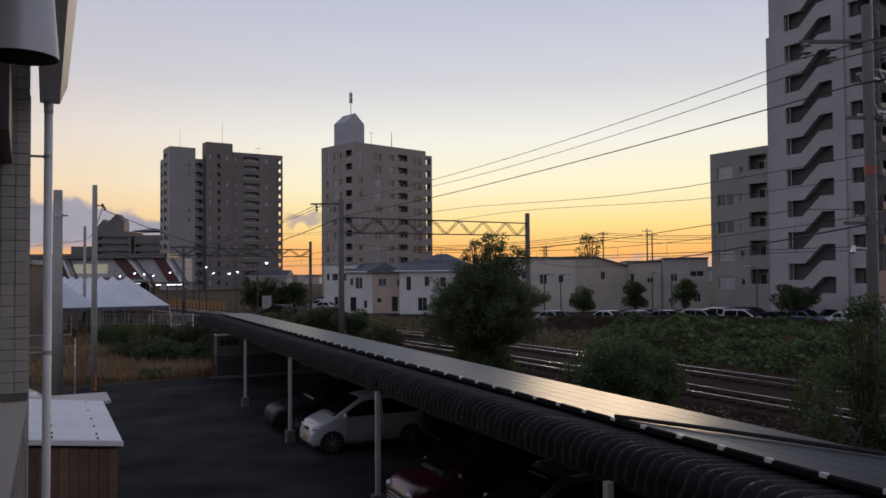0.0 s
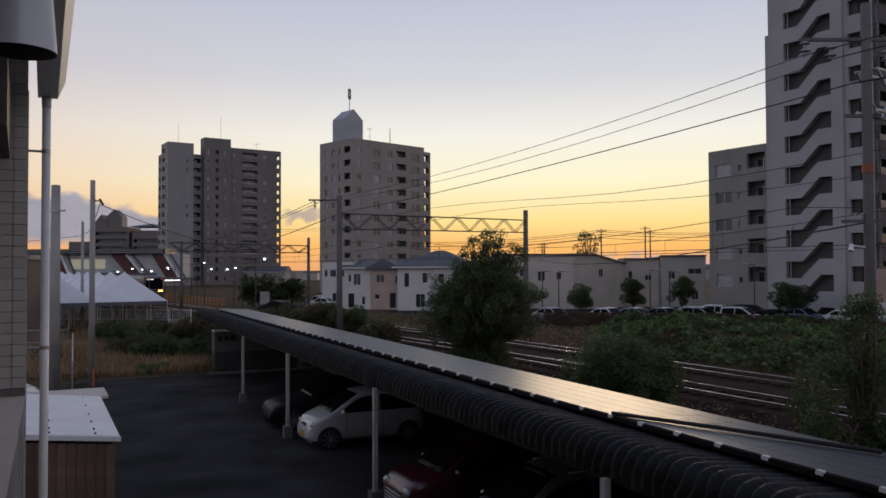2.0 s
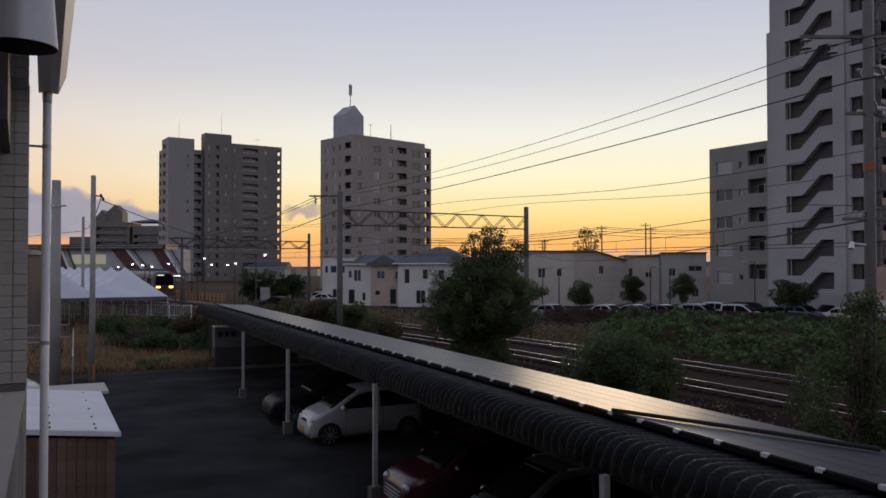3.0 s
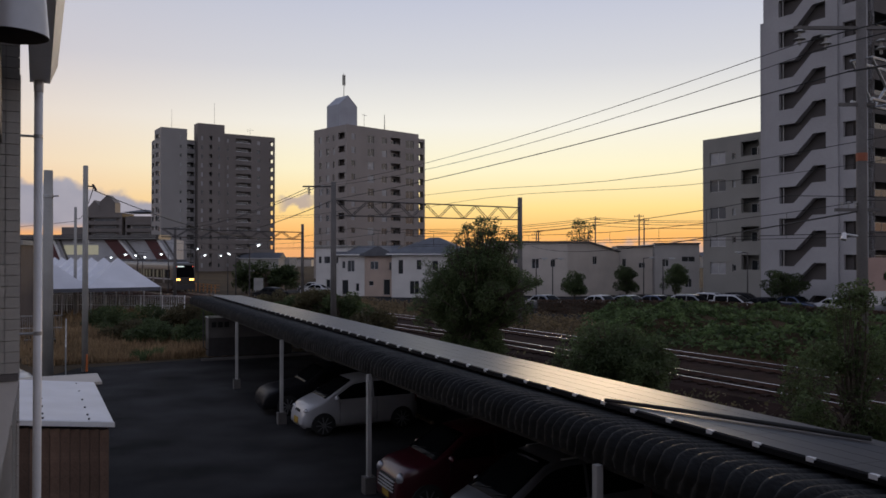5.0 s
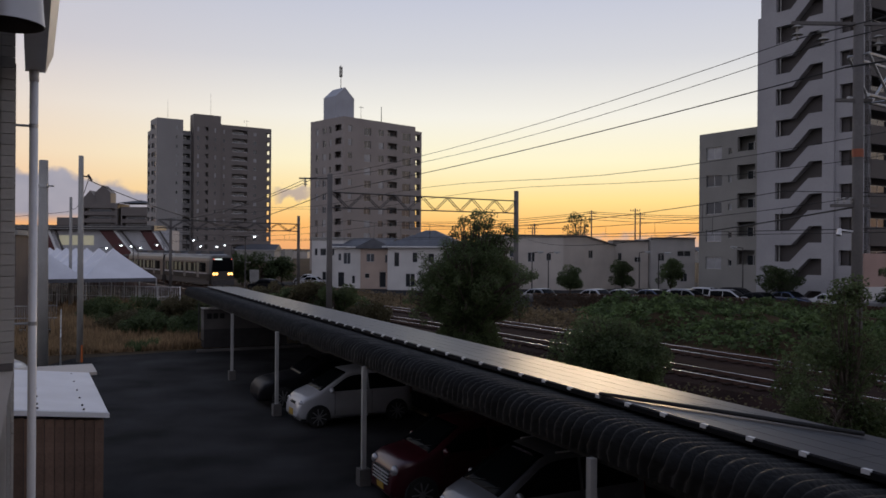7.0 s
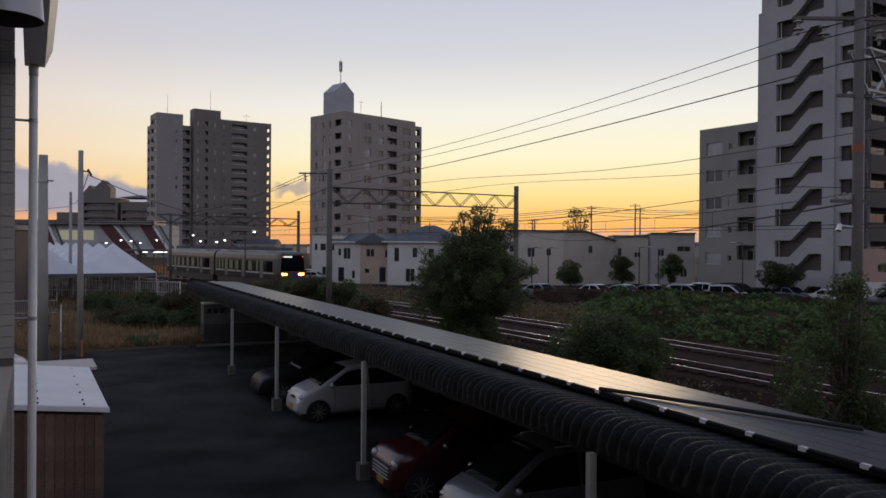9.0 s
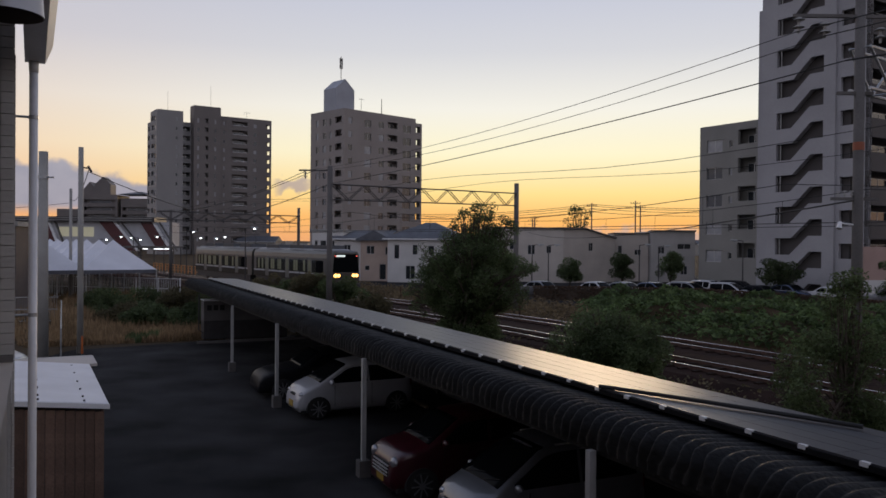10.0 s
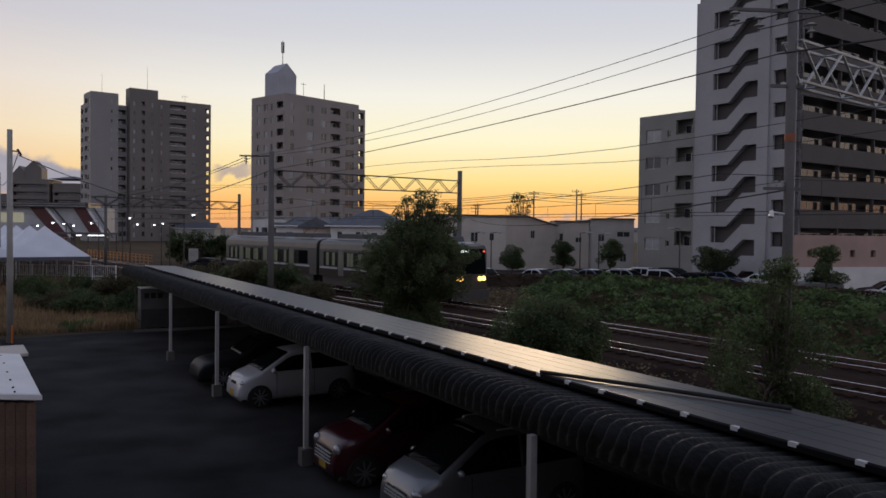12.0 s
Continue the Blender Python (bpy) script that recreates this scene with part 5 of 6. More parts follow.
    rm.tube((0, -0.096, 0), (0, 0.096, 0), 0.06, 0.06, 12)
    rm.tube((0, -0.07, 0), (0, 0.07, 0), R - 0.055, R - 0.055, 20)
    for i in range(9):
        a = 2 * math.pi * i / 9
        rm.box(0.03, R - 0.06, -0.094, 0.094, -0.016, 0.016, pose(0, 0, 0, 0, math.degrees(a), 0))
    rim = rm.mesh("rim", RIM)
    for fx in (-0.345, 0.335):
        for s in (-1, 1):
            o = part("wheel", tyre, BLACK, c, m=pose(fx * L, s * (W / 2 - 0.075), R))
            part("rim", rim, RIM, o)
            g = Geo()
            pts = [(fx * L + (R + 0.05) * math.cos(a), s * (W / 2 + 0.004), R + (R + 0.05) * math.sin(a)) for a in [math.pi * (i - 1) / 12 for i in range(15)]]
            pts2 = [(p[0], s * (W / 2 - 0.10), p[2]) for p in pts]
            k = len(pts)
            g.add(pts + pts2, [tuple(range(k)), tuple(range(2 * k - 1, k - 1, -1))] + [(i, i + 1, k + 1 + i, k + i) for i in range(k - 1)] + [(0, k, 2 * k - 1, k - 1)])
            part("wheel_arch", g, BLACK, c)
    return c


# ---- the train ----
CARL, CARW = 15.6, 2.85


def train_car(front, label):
    c = thing("train_car", pose(0, 0, 0), label, "train", "cars of the passing train")
    L = CARL / 2
    hw = CARW / 2
    side_x = [-L + 0.12, L - 0.12]
    g = Geo()

    def sec(x, k=1.0, top=3.62, low=0.95):
        a = hw * k
        return [(x, -a, low), (x, -a, 1.0), (x, -a * 1.0, 2.9), (x, -a * 0.97, 3.25), (x, -a * 0.85, 3.48), (x, -a * 0.5, top),
                (x, a * 0.5, top), (x, a * 0.85, 3.48), (x, a * 0.97, 3.25), (x, a, 2.9), (x, a, 1.0), (x, a, low)]
    rings = [sec(-L), sec(L - 0.9 if front else L)]
    if front:
        rings += [sec(L - 0.35, 0.97, 3.58), sec(L, 0.88, 3.42, 0.8)]
    g.loft(rings)
    part("body", g, TRAINSTEEL, c)
    g = Geo()
    g.prism([(-L + 0.05, 3.55), (L - (0.9 if front else 0.05), 3.55), (L - (1.0 if front else 0.05), 3.66), (-L + 0.05, 3.66)], -0.85, 0.85)
    part("roof", g, TRAINROOF, c, "pale grey roof")
    for x in (-4.8, 0.3, 4.8):
        g = Geo()
        g.prism([(x - 1.5, 3.6), (x + 1.5, 3.6), (x + 1.3, 3.98), (x - 1.3, 3.98)], -0.8, 0.8)
        part("roof_unit", g, TRAINUNIT, c, "roof air conditioner box")
    for s in (-1, 1):
        xs = np.linspace(-L + 0.9, L - 3.0, 9)
        for i, (a, b) in enumerate(zip(xs, xs[1:])):
            g = Geo()
            y0, y1 = s * (hw + 0.001), s * (hw + 0.012)
            if i in (1, 4, 7):
                g.box(a + 0.35, b - 0.35, min(y0, y1), max(y0, y1), 1.05, 2.85)
                part("door", g, TRAINDOOR, c, "sliding passenger door")
                g = Geo()
                g.box(a + 0.5, b - 0.5, *sorted((s * (hw + 0.013), s * (hw + 0.02))), 1.75, 2.65)
                part("window", g, TRAINWIN, c)
            else:
                n = 3
                for q in range(n):
                    g = Geo()
                    w = (b - a - 0.16) / n
                    g.box(a + 0.08 + q * w + 0.03, a + 0.08 + (q + 1) * w - 0.03, min(y0, y1), max(y0, y1), 1.74, 2.66)
                    part("window", g, (TRAINWIN, TRAINPANE, TRAINWIN, TRAINWIN, TRAINPANE, TRAINPANE, TRAINWIN)[(i * 3 + q) % 7], c)
                g = Geo()
                g.box(b + 0.2, b + 0.29, min(y0, y1), max(y0, y1), 1.05, 2.85)
                part("door_gap", g, BLACK, c)
        g = Geo()
        g.box(-L + 0.05, L - 1.0, *sorted((s * (hw + 0.0005), s * (hw + 0.006))), 1.50, 1.62)
        part("stripe", g, TRAINROOF, c, "pale thin stripe below the windows")
        g = Geo()
        g.box(-L + 0.05, L - 1.0, *sorted((s * (hw + 0.0004), s * (hw + 0.004))), 0.96, 1.49)
        part("lower_panel", g, TRAINDARK, c, "dull brown lower side panel")
        g = Geo()
        g.box(-L + 0.6, L - 1.3, *sorted((s * (hw + 0.0003), s * (hw + 0.0008))), 1.68, 2.72)
        part("window_band", g, TRAINPANE, c, "dark band round the windows")
        g = Geo()
        g.box(L - 2.6, L - 1.25, *sorted((s * (hw - 0.02), s * (hw + 0.012))), 1.7, 2.7)
        part("cab_window", g, DARKGLASS, c)
        g = Geo()
        g.box(-L + 0.3, L - 0.6, *sorted((s * (hw - 0.25), s * (hw - 0.12))), 0.35, 0.95)
        part("skirt", g, DARKSTEEL, c)
    g = Geo()
    g.box(-L + 0.4, L - 0.5, -1.0, 1.0, 0.5, 0.96)
    part("underframe", g, DARKSTEEL, c)
    for bx in (-L * 0.68, L * 0.68):
        b = part("bogie", Geo().box(bx - 1.5, bx + 1.5, -1.05, 1.05, 0.35, 0.62), DARKSTEEL, c)
        for dx in (-1.05, 1.05):
            for s in (-0.56, 0.56):
                g = Geo()
                g.tube((bx + dx, s - 0.06, 0.41), (bx + dx, s + 0.06, 0.41), 0.41, 0.41, 18)
                part("wheel", g, RUST, b)
    if front:
        for s in (-1, 1):
            g = Geo()
            g.loft([[(L - a, s * (hw * k + 0.005), z) for z in (0.78, 1.5)] + [(L - a, s * (hw * k - 0.02), z) for z in (1.5, 0.78)] for a, k in ((1.0, 1.0), (0.9, 1.0), (0.35, 0.97), (-0.005, 0.88))])
            part("cab_side_panel", g, TRAINDARK, c, "dull brown cab side")
        g = Geo()
        g.prism([(-1.22, 1.78), (1.22, 1.78), (1.1, 3.05), (0.95, 3.28), (-0.95, 3.28), (-1.1, 3.05)], -0.02, 0.06, m=pose(L, 0, 0, 0, 0, 90))
        part("windscreen", g, DARKGLASS, c, "dark panoramic windscreen")
        g = Geo()
        g.prism([(-1.26, 0.7), (1.26, 0.7), (1.26, 1.74), (-1.26, 1.74)], -0.03, 0.04, m=pose(L, 0, 0, 0, 0, 90))
        part("front_panel", g, TRAINFRONT, c, "dull front panel")
        g = Geo()
        g.prism([(-1.2, 0.25), (1.2, 0.25), (1.26, 0.85), (-1.26, 0.85)], -0.3, 0.1, m=pose(L, 0, 0, 0, 0, 90))
        part("snowplough", g, DARKSTEEL, c)
        for s in (-1, 1):
            g = Geo()
            for j in (0.70, 1.0):
                g.tube((L, s * j, 1.52), (L + 0.09, s * j, 1.52), 0.13, 0.13, 14)
            part("headlight", g, HEADON, c, "glowing warm headlight")
            g = Geo()
            g.tube((L - 0.2, s * 1.0, 3.12), (L + 0.07, s * 1.0, 3.12), 0.05, 0.05, 10)
            part("marker_light", g, TAIL, c, "small red marker lamp")
        g = Geo()
        g.box(L - 0.05, L + 0.065, -0.9, -0.1, 3.06, 3.2)
        part("destination_sign", g, TRAINSIGN, c, "lit destination sign")
    return c


def train_rows(shift):
    rows = []
    for k in range(49):
        t = k * 0.25
        s = S_FRONT(t) - shift
        a, b = along(s + CARL * 0.34)[0], along(s - CARL * 0.34)[0]
        mid = (a + b) / 2
        d = a - b
        rows.append((t, pose(mid.x, mid.y, RAILZ, 0, 0, math.degrees(math.atan2(d.y, d.x)))))
    return rows


HOODMETAL = material("pale_blue_grey_metal", (0.40, 0.41, 0.44), 0.35, 0.3, vary=0.08, scale=6, bump=0.02)
TENTEDGE = material("dark_valance", (0.10, 0.105, 0.125), 0.7)
TILEWALL = material("greige_wall_tile", (0.42, 0.40, 0.37), 0.45, vary=0.12, scale=3, grain=40, bump=0.1, each=0.08)
WHITEMETAL = material("pale_sheet_metal", (0.62, 0.63, 0.68), 0.42, 0.1, vary=0.1, scale=1.5, bump=0.05)
LENS = material("clear_lens", (0.38, 0.38, 0.40), 0.12, 0.5, vary=0.1, bump=0)
CHROME = material("chrome", (0.72, 0.72, 0.72), 0.28, 0.45, vary=0.05, bump=0)
TAILGLASS = material("red_lamp_glass", (0.16, 0.01, 0.01), 0.2, vary=0.1, bump=0)
PLATE = material("yellow_plate", (0.42, 0.27, 0.04), 0.5, vary=0.1)
RIM = material("alloy_rim", (0.22, 0.22, 0.23), 0.45, 0.5, vary=0.1)
WHITECAR = material("white_car_paint", (0.44, 0.44, 0.46), 0.3, vary=0.06, bump=0, coat=0.6)
REDCAR = material("dark_red_car_paint", (0.05, 0.005, 0.010), 0.3, 0.1, vary=0.1, bump=0, coat=0.45)
SILVERCAR = material("silver_car_paint", (0.17, 0.175, 0.19), 0.32, 0.45, vary=0.06, bump=0, coat=0.7)
BLACKCAR = material("black_car_paint", (0.010, 0.010, 0.012), 0.45, vary=0.1, bump=0, coat=0.05, spec=0.1)
TRAINSTEEL = material("stainless_train_side", (0.125, 0.123, 0.115), 0.36, 0.6, vary=0.12, scale=1.0, bump=0.03)
TRAINUNIT = material("train_roof_unit", (0.06, 0.06, 0.063), 0.6, vary=0.2)
TRAINROOF = material("train_roof", (0.45, 0.45, 0.47), 0.6, vary=0.15, scale=1.0)
TRAINDOOR = material("train_door", (0.15, 0.15, 0.145), 0.4, 0.5, vary=0.1)
TRAINWIN = glow("train_window", (0.085, 0.09, 0.06), 0.28)
TRAINPANE = material("train_glass", (0.025, 0.028, 0.025), 0.1, vary=0.2, bump=0)
TRAINDARK = material("brown_panel", (0.04, 0.033, 0.026), 0.6, vary=0.1, spec=0.15)
TRAINFRONT = material("train_front_panel", (0.05, 0.042, 0.036), 0.4, 0.2, vary=0.15)
TAIL = glow("marker_lamp", (1.0, 0.12, 0.08), 1.2)
TRAINSIGN = glow("destination_sign", (0.8, 0.9, 0.85), 0.8)


def S_FRONT(t):
    """Where the middle of the leading car stands along the line."""
    return float(np.polyval(S_COEF, t)) - CARL / 2


# ---- build: large forms first ----
build_ground()
build_track()
build_tower_a()
build_tower_b()
build_right_tower()
build_houses()
build_carport()
build_solar()
build_overhead()
build_plants()
build_near_building()
build_shed()
build_tents()
build_station()
fence_panel(facing(-26.0, 66.0, 0, 0.97, -0.24), 6.0, 1.75, "white steel mesh fence along the field", "fences")
fence_panel(facing(-45.0, 69.5, 0, 0.985, -0.17), 19.0, 1.75, "white steel mesh fence along the field", "fences")


def build_field():
    """Dry grass, bushes and the fence between the lot and the tents."""
    rng = random.Random(21)
    g, k = Geo(), Geo()
    for _ in range(24000):
        u, v = rng.random(), rng.random() ** 1.3
        p = Vector((-22.5, 33.5)).lerp(Vector((-9.8, 39.6)), u)
        q = Vector((-46, 66)).lerp(Vector((-19.5, 66)), u)
        c = p.lerp(q, v)
        if c.x < -15.8 - (c.y - 32.5) * 0.42 and rng.random() < 0.85:
            continue
        hgt = rng.uniform(0.25, 0.75) * (0.55 + 0.9 * max(0, noise.noise((c.x * 0.22, c.y * 0.22, 3))) + 0.5 * min(1, v * 4))
        gg = k if noise.noise((c.x * 0.18, c.y * 0.18, 9)) > 0.62 else g
        for _b in range(3):
            a = rng.uniform(0, 6.28)
            w = rng.uniform(0.03, 0.06)
            dx, dy = math.cos(a), math.sin(a)
            t = (c.x + dx * rng.uniform(0, 0.35) * hgt, c.y + dy * rng.uniform(0, 0.35) * hgt, hgt * rng.uniform(0.7, 1.1))
            bx, by = c.x + rng.uniform(-0.1, 0.1), c.y + rng.uniform(-0.1, 0.1)
            gg.add([(bx - dy * w, by + dx * w, 0), (bx + dy * w, by - dx * w, 0), t], [(0, 1, 2)])
    tagged(part("dry_grass", g, DRYGRASS), "straw-coloured dry grass on waste ground", "grass", kind="stuff")
    tagged(part("green_grass", k, LEAF), "dull green weeds among dry grass", "weeds", kind="stuff")
    for i, (x, y, hh, w) in enumerate(((-18.3, 48.0, 1.9, 1.6), (-16.0, 47.0, 2.3, 1.6), (-14.0, 46.0, 2.2, 1.4), (-21.0, 51.5, 1.5, 1.5), (-12.4, 45.0, 1.9, 1.2), (-17.2, 45.2, 1.2, 1.4), (-14.9, 43.8, 1.3, 1.5), (-12.6, 43.2, 1.2, 1.0))):
        r2 = random.Random(40 + i)
        tree(x, y, 0, hh, cluster(r2, 12, w, 1.0, 0.2, hh * 0.8, 0.6), 7000, 0.12, (LEAF, HEDGE, WEED)[i % 3], "dark green scrub bush in dry grass", 50 + i, 0.05, "bush", "scrub bushes")


def scatter_leaves(name, spots, mat, size, label, category, seed):
    """spots: a function of a random source that gives a place or None."""
    rng = random.Random(seed)
    g = Geo()
    for c in spots(rng):
        s = size * rng.uniform(0.6, 1.4)
        q = Euler((rng.uniform(-0.9, 0.9), rng.uniform(-0.9, 0.9), rng.uniform(0, 6.28))).to_matrix()
        g.add([c + q @ Vector(p) * s for p in ((-0.5, 0, 0), (0, -0.4, 0.08), (0.5, 0, -0.1), (0, 0.4, 0.08))], [(0, 1, 2), (0, 2, 3)])
    return tagged(part(name, g, mat), label, category, kind="stuff")


def bank_edge(s):
    return -float(np.interp(s, [100, 112, 126, 150, 190], [9, 10.5, 17, 25, 30]))


def vine_start(s, off):
    """How far along the line past the slanting edge of the vines."""
    return s - 136.6 - 1.1 * off


def bank_height(s, off):
    e = min(1.0, (-off - 4.0) / 2.5)
    n = noise.noise((s * 0.35, off * 0.35, 1)) + 0.5 * noise.noise((s * 1.1, off * 1.1, 5))
    w = min(1, max(0, vine_start(s, off) / 6))
    return max(0.03, e * (0.1 + w * (0.8 + 1.25 * n)))


def build_bank():
    g = Geo()
    ss = np.arange(104, 190, 1.6)
    cols = 18
    vs = []
    for s in ss:
        e = bank_edge(s)
        for j in range(cols):
            off = -4.2 + (e + 4.2) * j / (cols - 1)
            p, d = along(float(s), off)
            vs.append((p.x, p.y, bank_height(s, off) - 0.12))
    g.add(vs, [(i * cols + j, i * cols + j + 1, (i + 1) * cols + j + 1, (i + 1) * cols + j) for i in range(len(ss) - 1) for j in range(cols - 1)])
    tagged(part("overgrown_bank", g, SOIL, smooth=True), "low earth bank beside the railway", "bank", kind="structure")

    def spots(rng):
        for _ in range(74000):
            s = 113 + 75 * rng.random()
            e = bank_edge(s)
            off = -4.2 + (e + 4.2) * rng.random()
            if vine_start(s, off) < 1.5 * rng.random():
                continue
            p, d = along(s, off)
            yield Vector((p.x, p.y, bank_height(s, off) + rng.uniform(-0.1, 0.22)))
    scatter_leaves("vine_leaves", spots, LEAF2, 0.26, "broad green vine leaves covering the railway bank", "vines", 61)

    def weeds(rng):
        for _ in range(26000):
            s = 84 + 100 * rng.random()
            off = NEAR + 2.3 + 7.0 * rng.random()
            p, d = along(s, off)
            yield Vector((p.x, p.y, rng.random() ** 2 * (0.55 + 0.5 * noise.noise((s * 0.5, off, 2)))))
    scatter_leaves("trackside_weeds", weeds, WEED, 0.13, "low dull weeds along the near track", "weeds", 62)

    def verge(rng):
        for _ in range(15000):
            s = 80 + 56 * rng.random()
            off = -3.4 - 8.5 * rng.random()
            if vine_start(s, off) > 2:
                continue
            p, d = along(s, off)
            yield Vector((p.x, p.y, rng.random() ** 2 * (0.5 + 0.5 * noise.noise((s * 0.5, off, 2)))))
    scatter_leaves("dry_verge", verge, VERGE, 0.2, "dry brown grass beside the far track", "grass", 63)
    # scrub between carport and tracks
    for i, (x, y, hh, w) in enumerate(((-9.6, 49.5, 2.6, 1.8), (-8.0, 47.8, 3.0, 1.8), (-6.6, 46.4, 3.2, 1.7), (-4.9, 44.9, 3.0, 1.6), (-3.6, 43.3, 2.2, 1.3), (-11.0, 52, 2.3, 1.7), (-8.8, 50.0, 2.9, 1.7), (-5.6, 46.2, 3.1, 1.6))):
        r2 = random.Random(80 + i)
        tree(x, y, 0, hh, cluster(r2, 20, w, 1.1, 0.3, hh - 0.45, 0.5), 9000, 0.12, (WEED, LEAF, WEED, LEAF)[i % 4], "brownish green scrub beside the railway", 90 + i, 0.05, "bush", "scrub bushes")


def build_car_park():
    # a clipped hedge, cars, trees and lamps
    line = [Vector(p) * 0.95 for p in ((-2.0, 76), (9.1, 71.5), (16.5, 70.8), (24.0, 69.0), (29.5, 60.5), (34.5, 51.5))]
    for a, b in zip(line[1:], line[2:]):
        d = (b - a)
        h = thing("hedge", facing(a.x, a.y, 0, d.x, d.y), "clipped reddish brown hedge along the car park", "hedge", "hedges")
        rng = random.Random(int(a.x * 10))
        g = Geo()
        g.box(0.1, d.length - 0.1, -0.35, 0.35, 0, 1.0)
        part("stem", g, BARK, h)
        g = Geo()
        for _ in range(int(d.length * 330)):
            x, f = rng.uniform(0, d.length), rng.random()
            y, z = (rng.choice((-0.42, 0.42)), rng.uniform(0.05, 1.1)) if f < 0.6 else (rng.uniform(-0.42, 0.42), 1.1)
            c = Vector((x, y + rng.uniform(-0.1, 0.1), z + rng.uniform(-0.08, 0.12)))
            q = Euler((rng.uniform(-1, 1), rng.uniform(-1, 1), rng.uniform(0, 6.28))).to_matrix()
            g.add([c + q @ Vector(p) * 0.17 for p in ((-0.5, 0, 0), (0, -0.35, 0.05), (0.5, 0, -0.1), (0, 0.35, 0.05))], [(0, 1, 2), (0, 2, 3)])
        part("foliage", g, REDHEDGE, h)
    rng = random.Random(9)
    paints = [(SILVERCAR, "silver"), (WHITECAR, "white"), (SILVERCAR, "silver"), (BLUECAR, "dark blue"), (WHITECAR, "white"), (WHITECAR, "white"), (BLACKCAR, "black"), (SILVERCAR, "silver"), (WHITECAR, "white"), (BLACKCAR, "black")]
    spots = [(10.9, 77.6), (16.2, 77.0), (18.9, 77.0), (21.6, 77.0), (24.3, 77.0), (27.0, 77.0), (29.8, 77.0), (23.8, 73.4), (27.4, 73.0), (30.2, 72.6)]
    for (x, y), (pt, nm) in zip(spots, paints):
        car(x * 0.93, y * 0.93, rng.uniform(-16, -6) - 40, pt, nm + " car parked in the car park", rng.choice(("sedan", "sedan", "wagon")), "cars in the car park", detail=False)
    for x, y, yaw, pt, nm in ((34.0, 66.5, -60, WHITECAR, "white"), (31.5, 69.5, -60, BLUECAR, "dark blue"), (36.5, 63.5, 150, SILVERCAR, "silver"), (38.5, 57.0, 160, BLACKCAR, "black"), (37.0, 54.5, 160, WHITECAR, "white")):
        car(x, y, yaw, pt, nm + " car parked by the apartments", "sedan", "cars in the car park", detail=False)
    for i, (x, y, hh, w) in enumerate(((14.6, 84, 3.3, 1.1), (20.6, 86.0, 3.9, 1.2), (26.0, 86.5, 4.2, 1.2), (31.2, 71.0, 4.4, 1.5), (36.6, 62.0, 4.0, 1.4), (8.4, 86.0, 3.4, 1.8), (6.6, 84.0, 4.2, 1.8))):
        r2 = random.Random(120 + i)
        tree(x, y, 0, hh, cluster(r2, 22, w * 0.95, w * 0.95, 1.2, hh - 0.4, 0.6), 6500, 0.15, (LEAF, HEDGE)[i % 2], "small rounded tree by the car park", 130 + i, 0.09, "tree", "car park trees")
    for x, y, hh, yaw in ((10.1, 80, 4.6, 0), (11.6, 79, 4.6, 0), (20.9, 80, 4.7, 0), (21.7, 76, 4.6, 0), (29.0, 74, 5.2, 180)):
        street_lamp(x, y, hh, yaw, False)


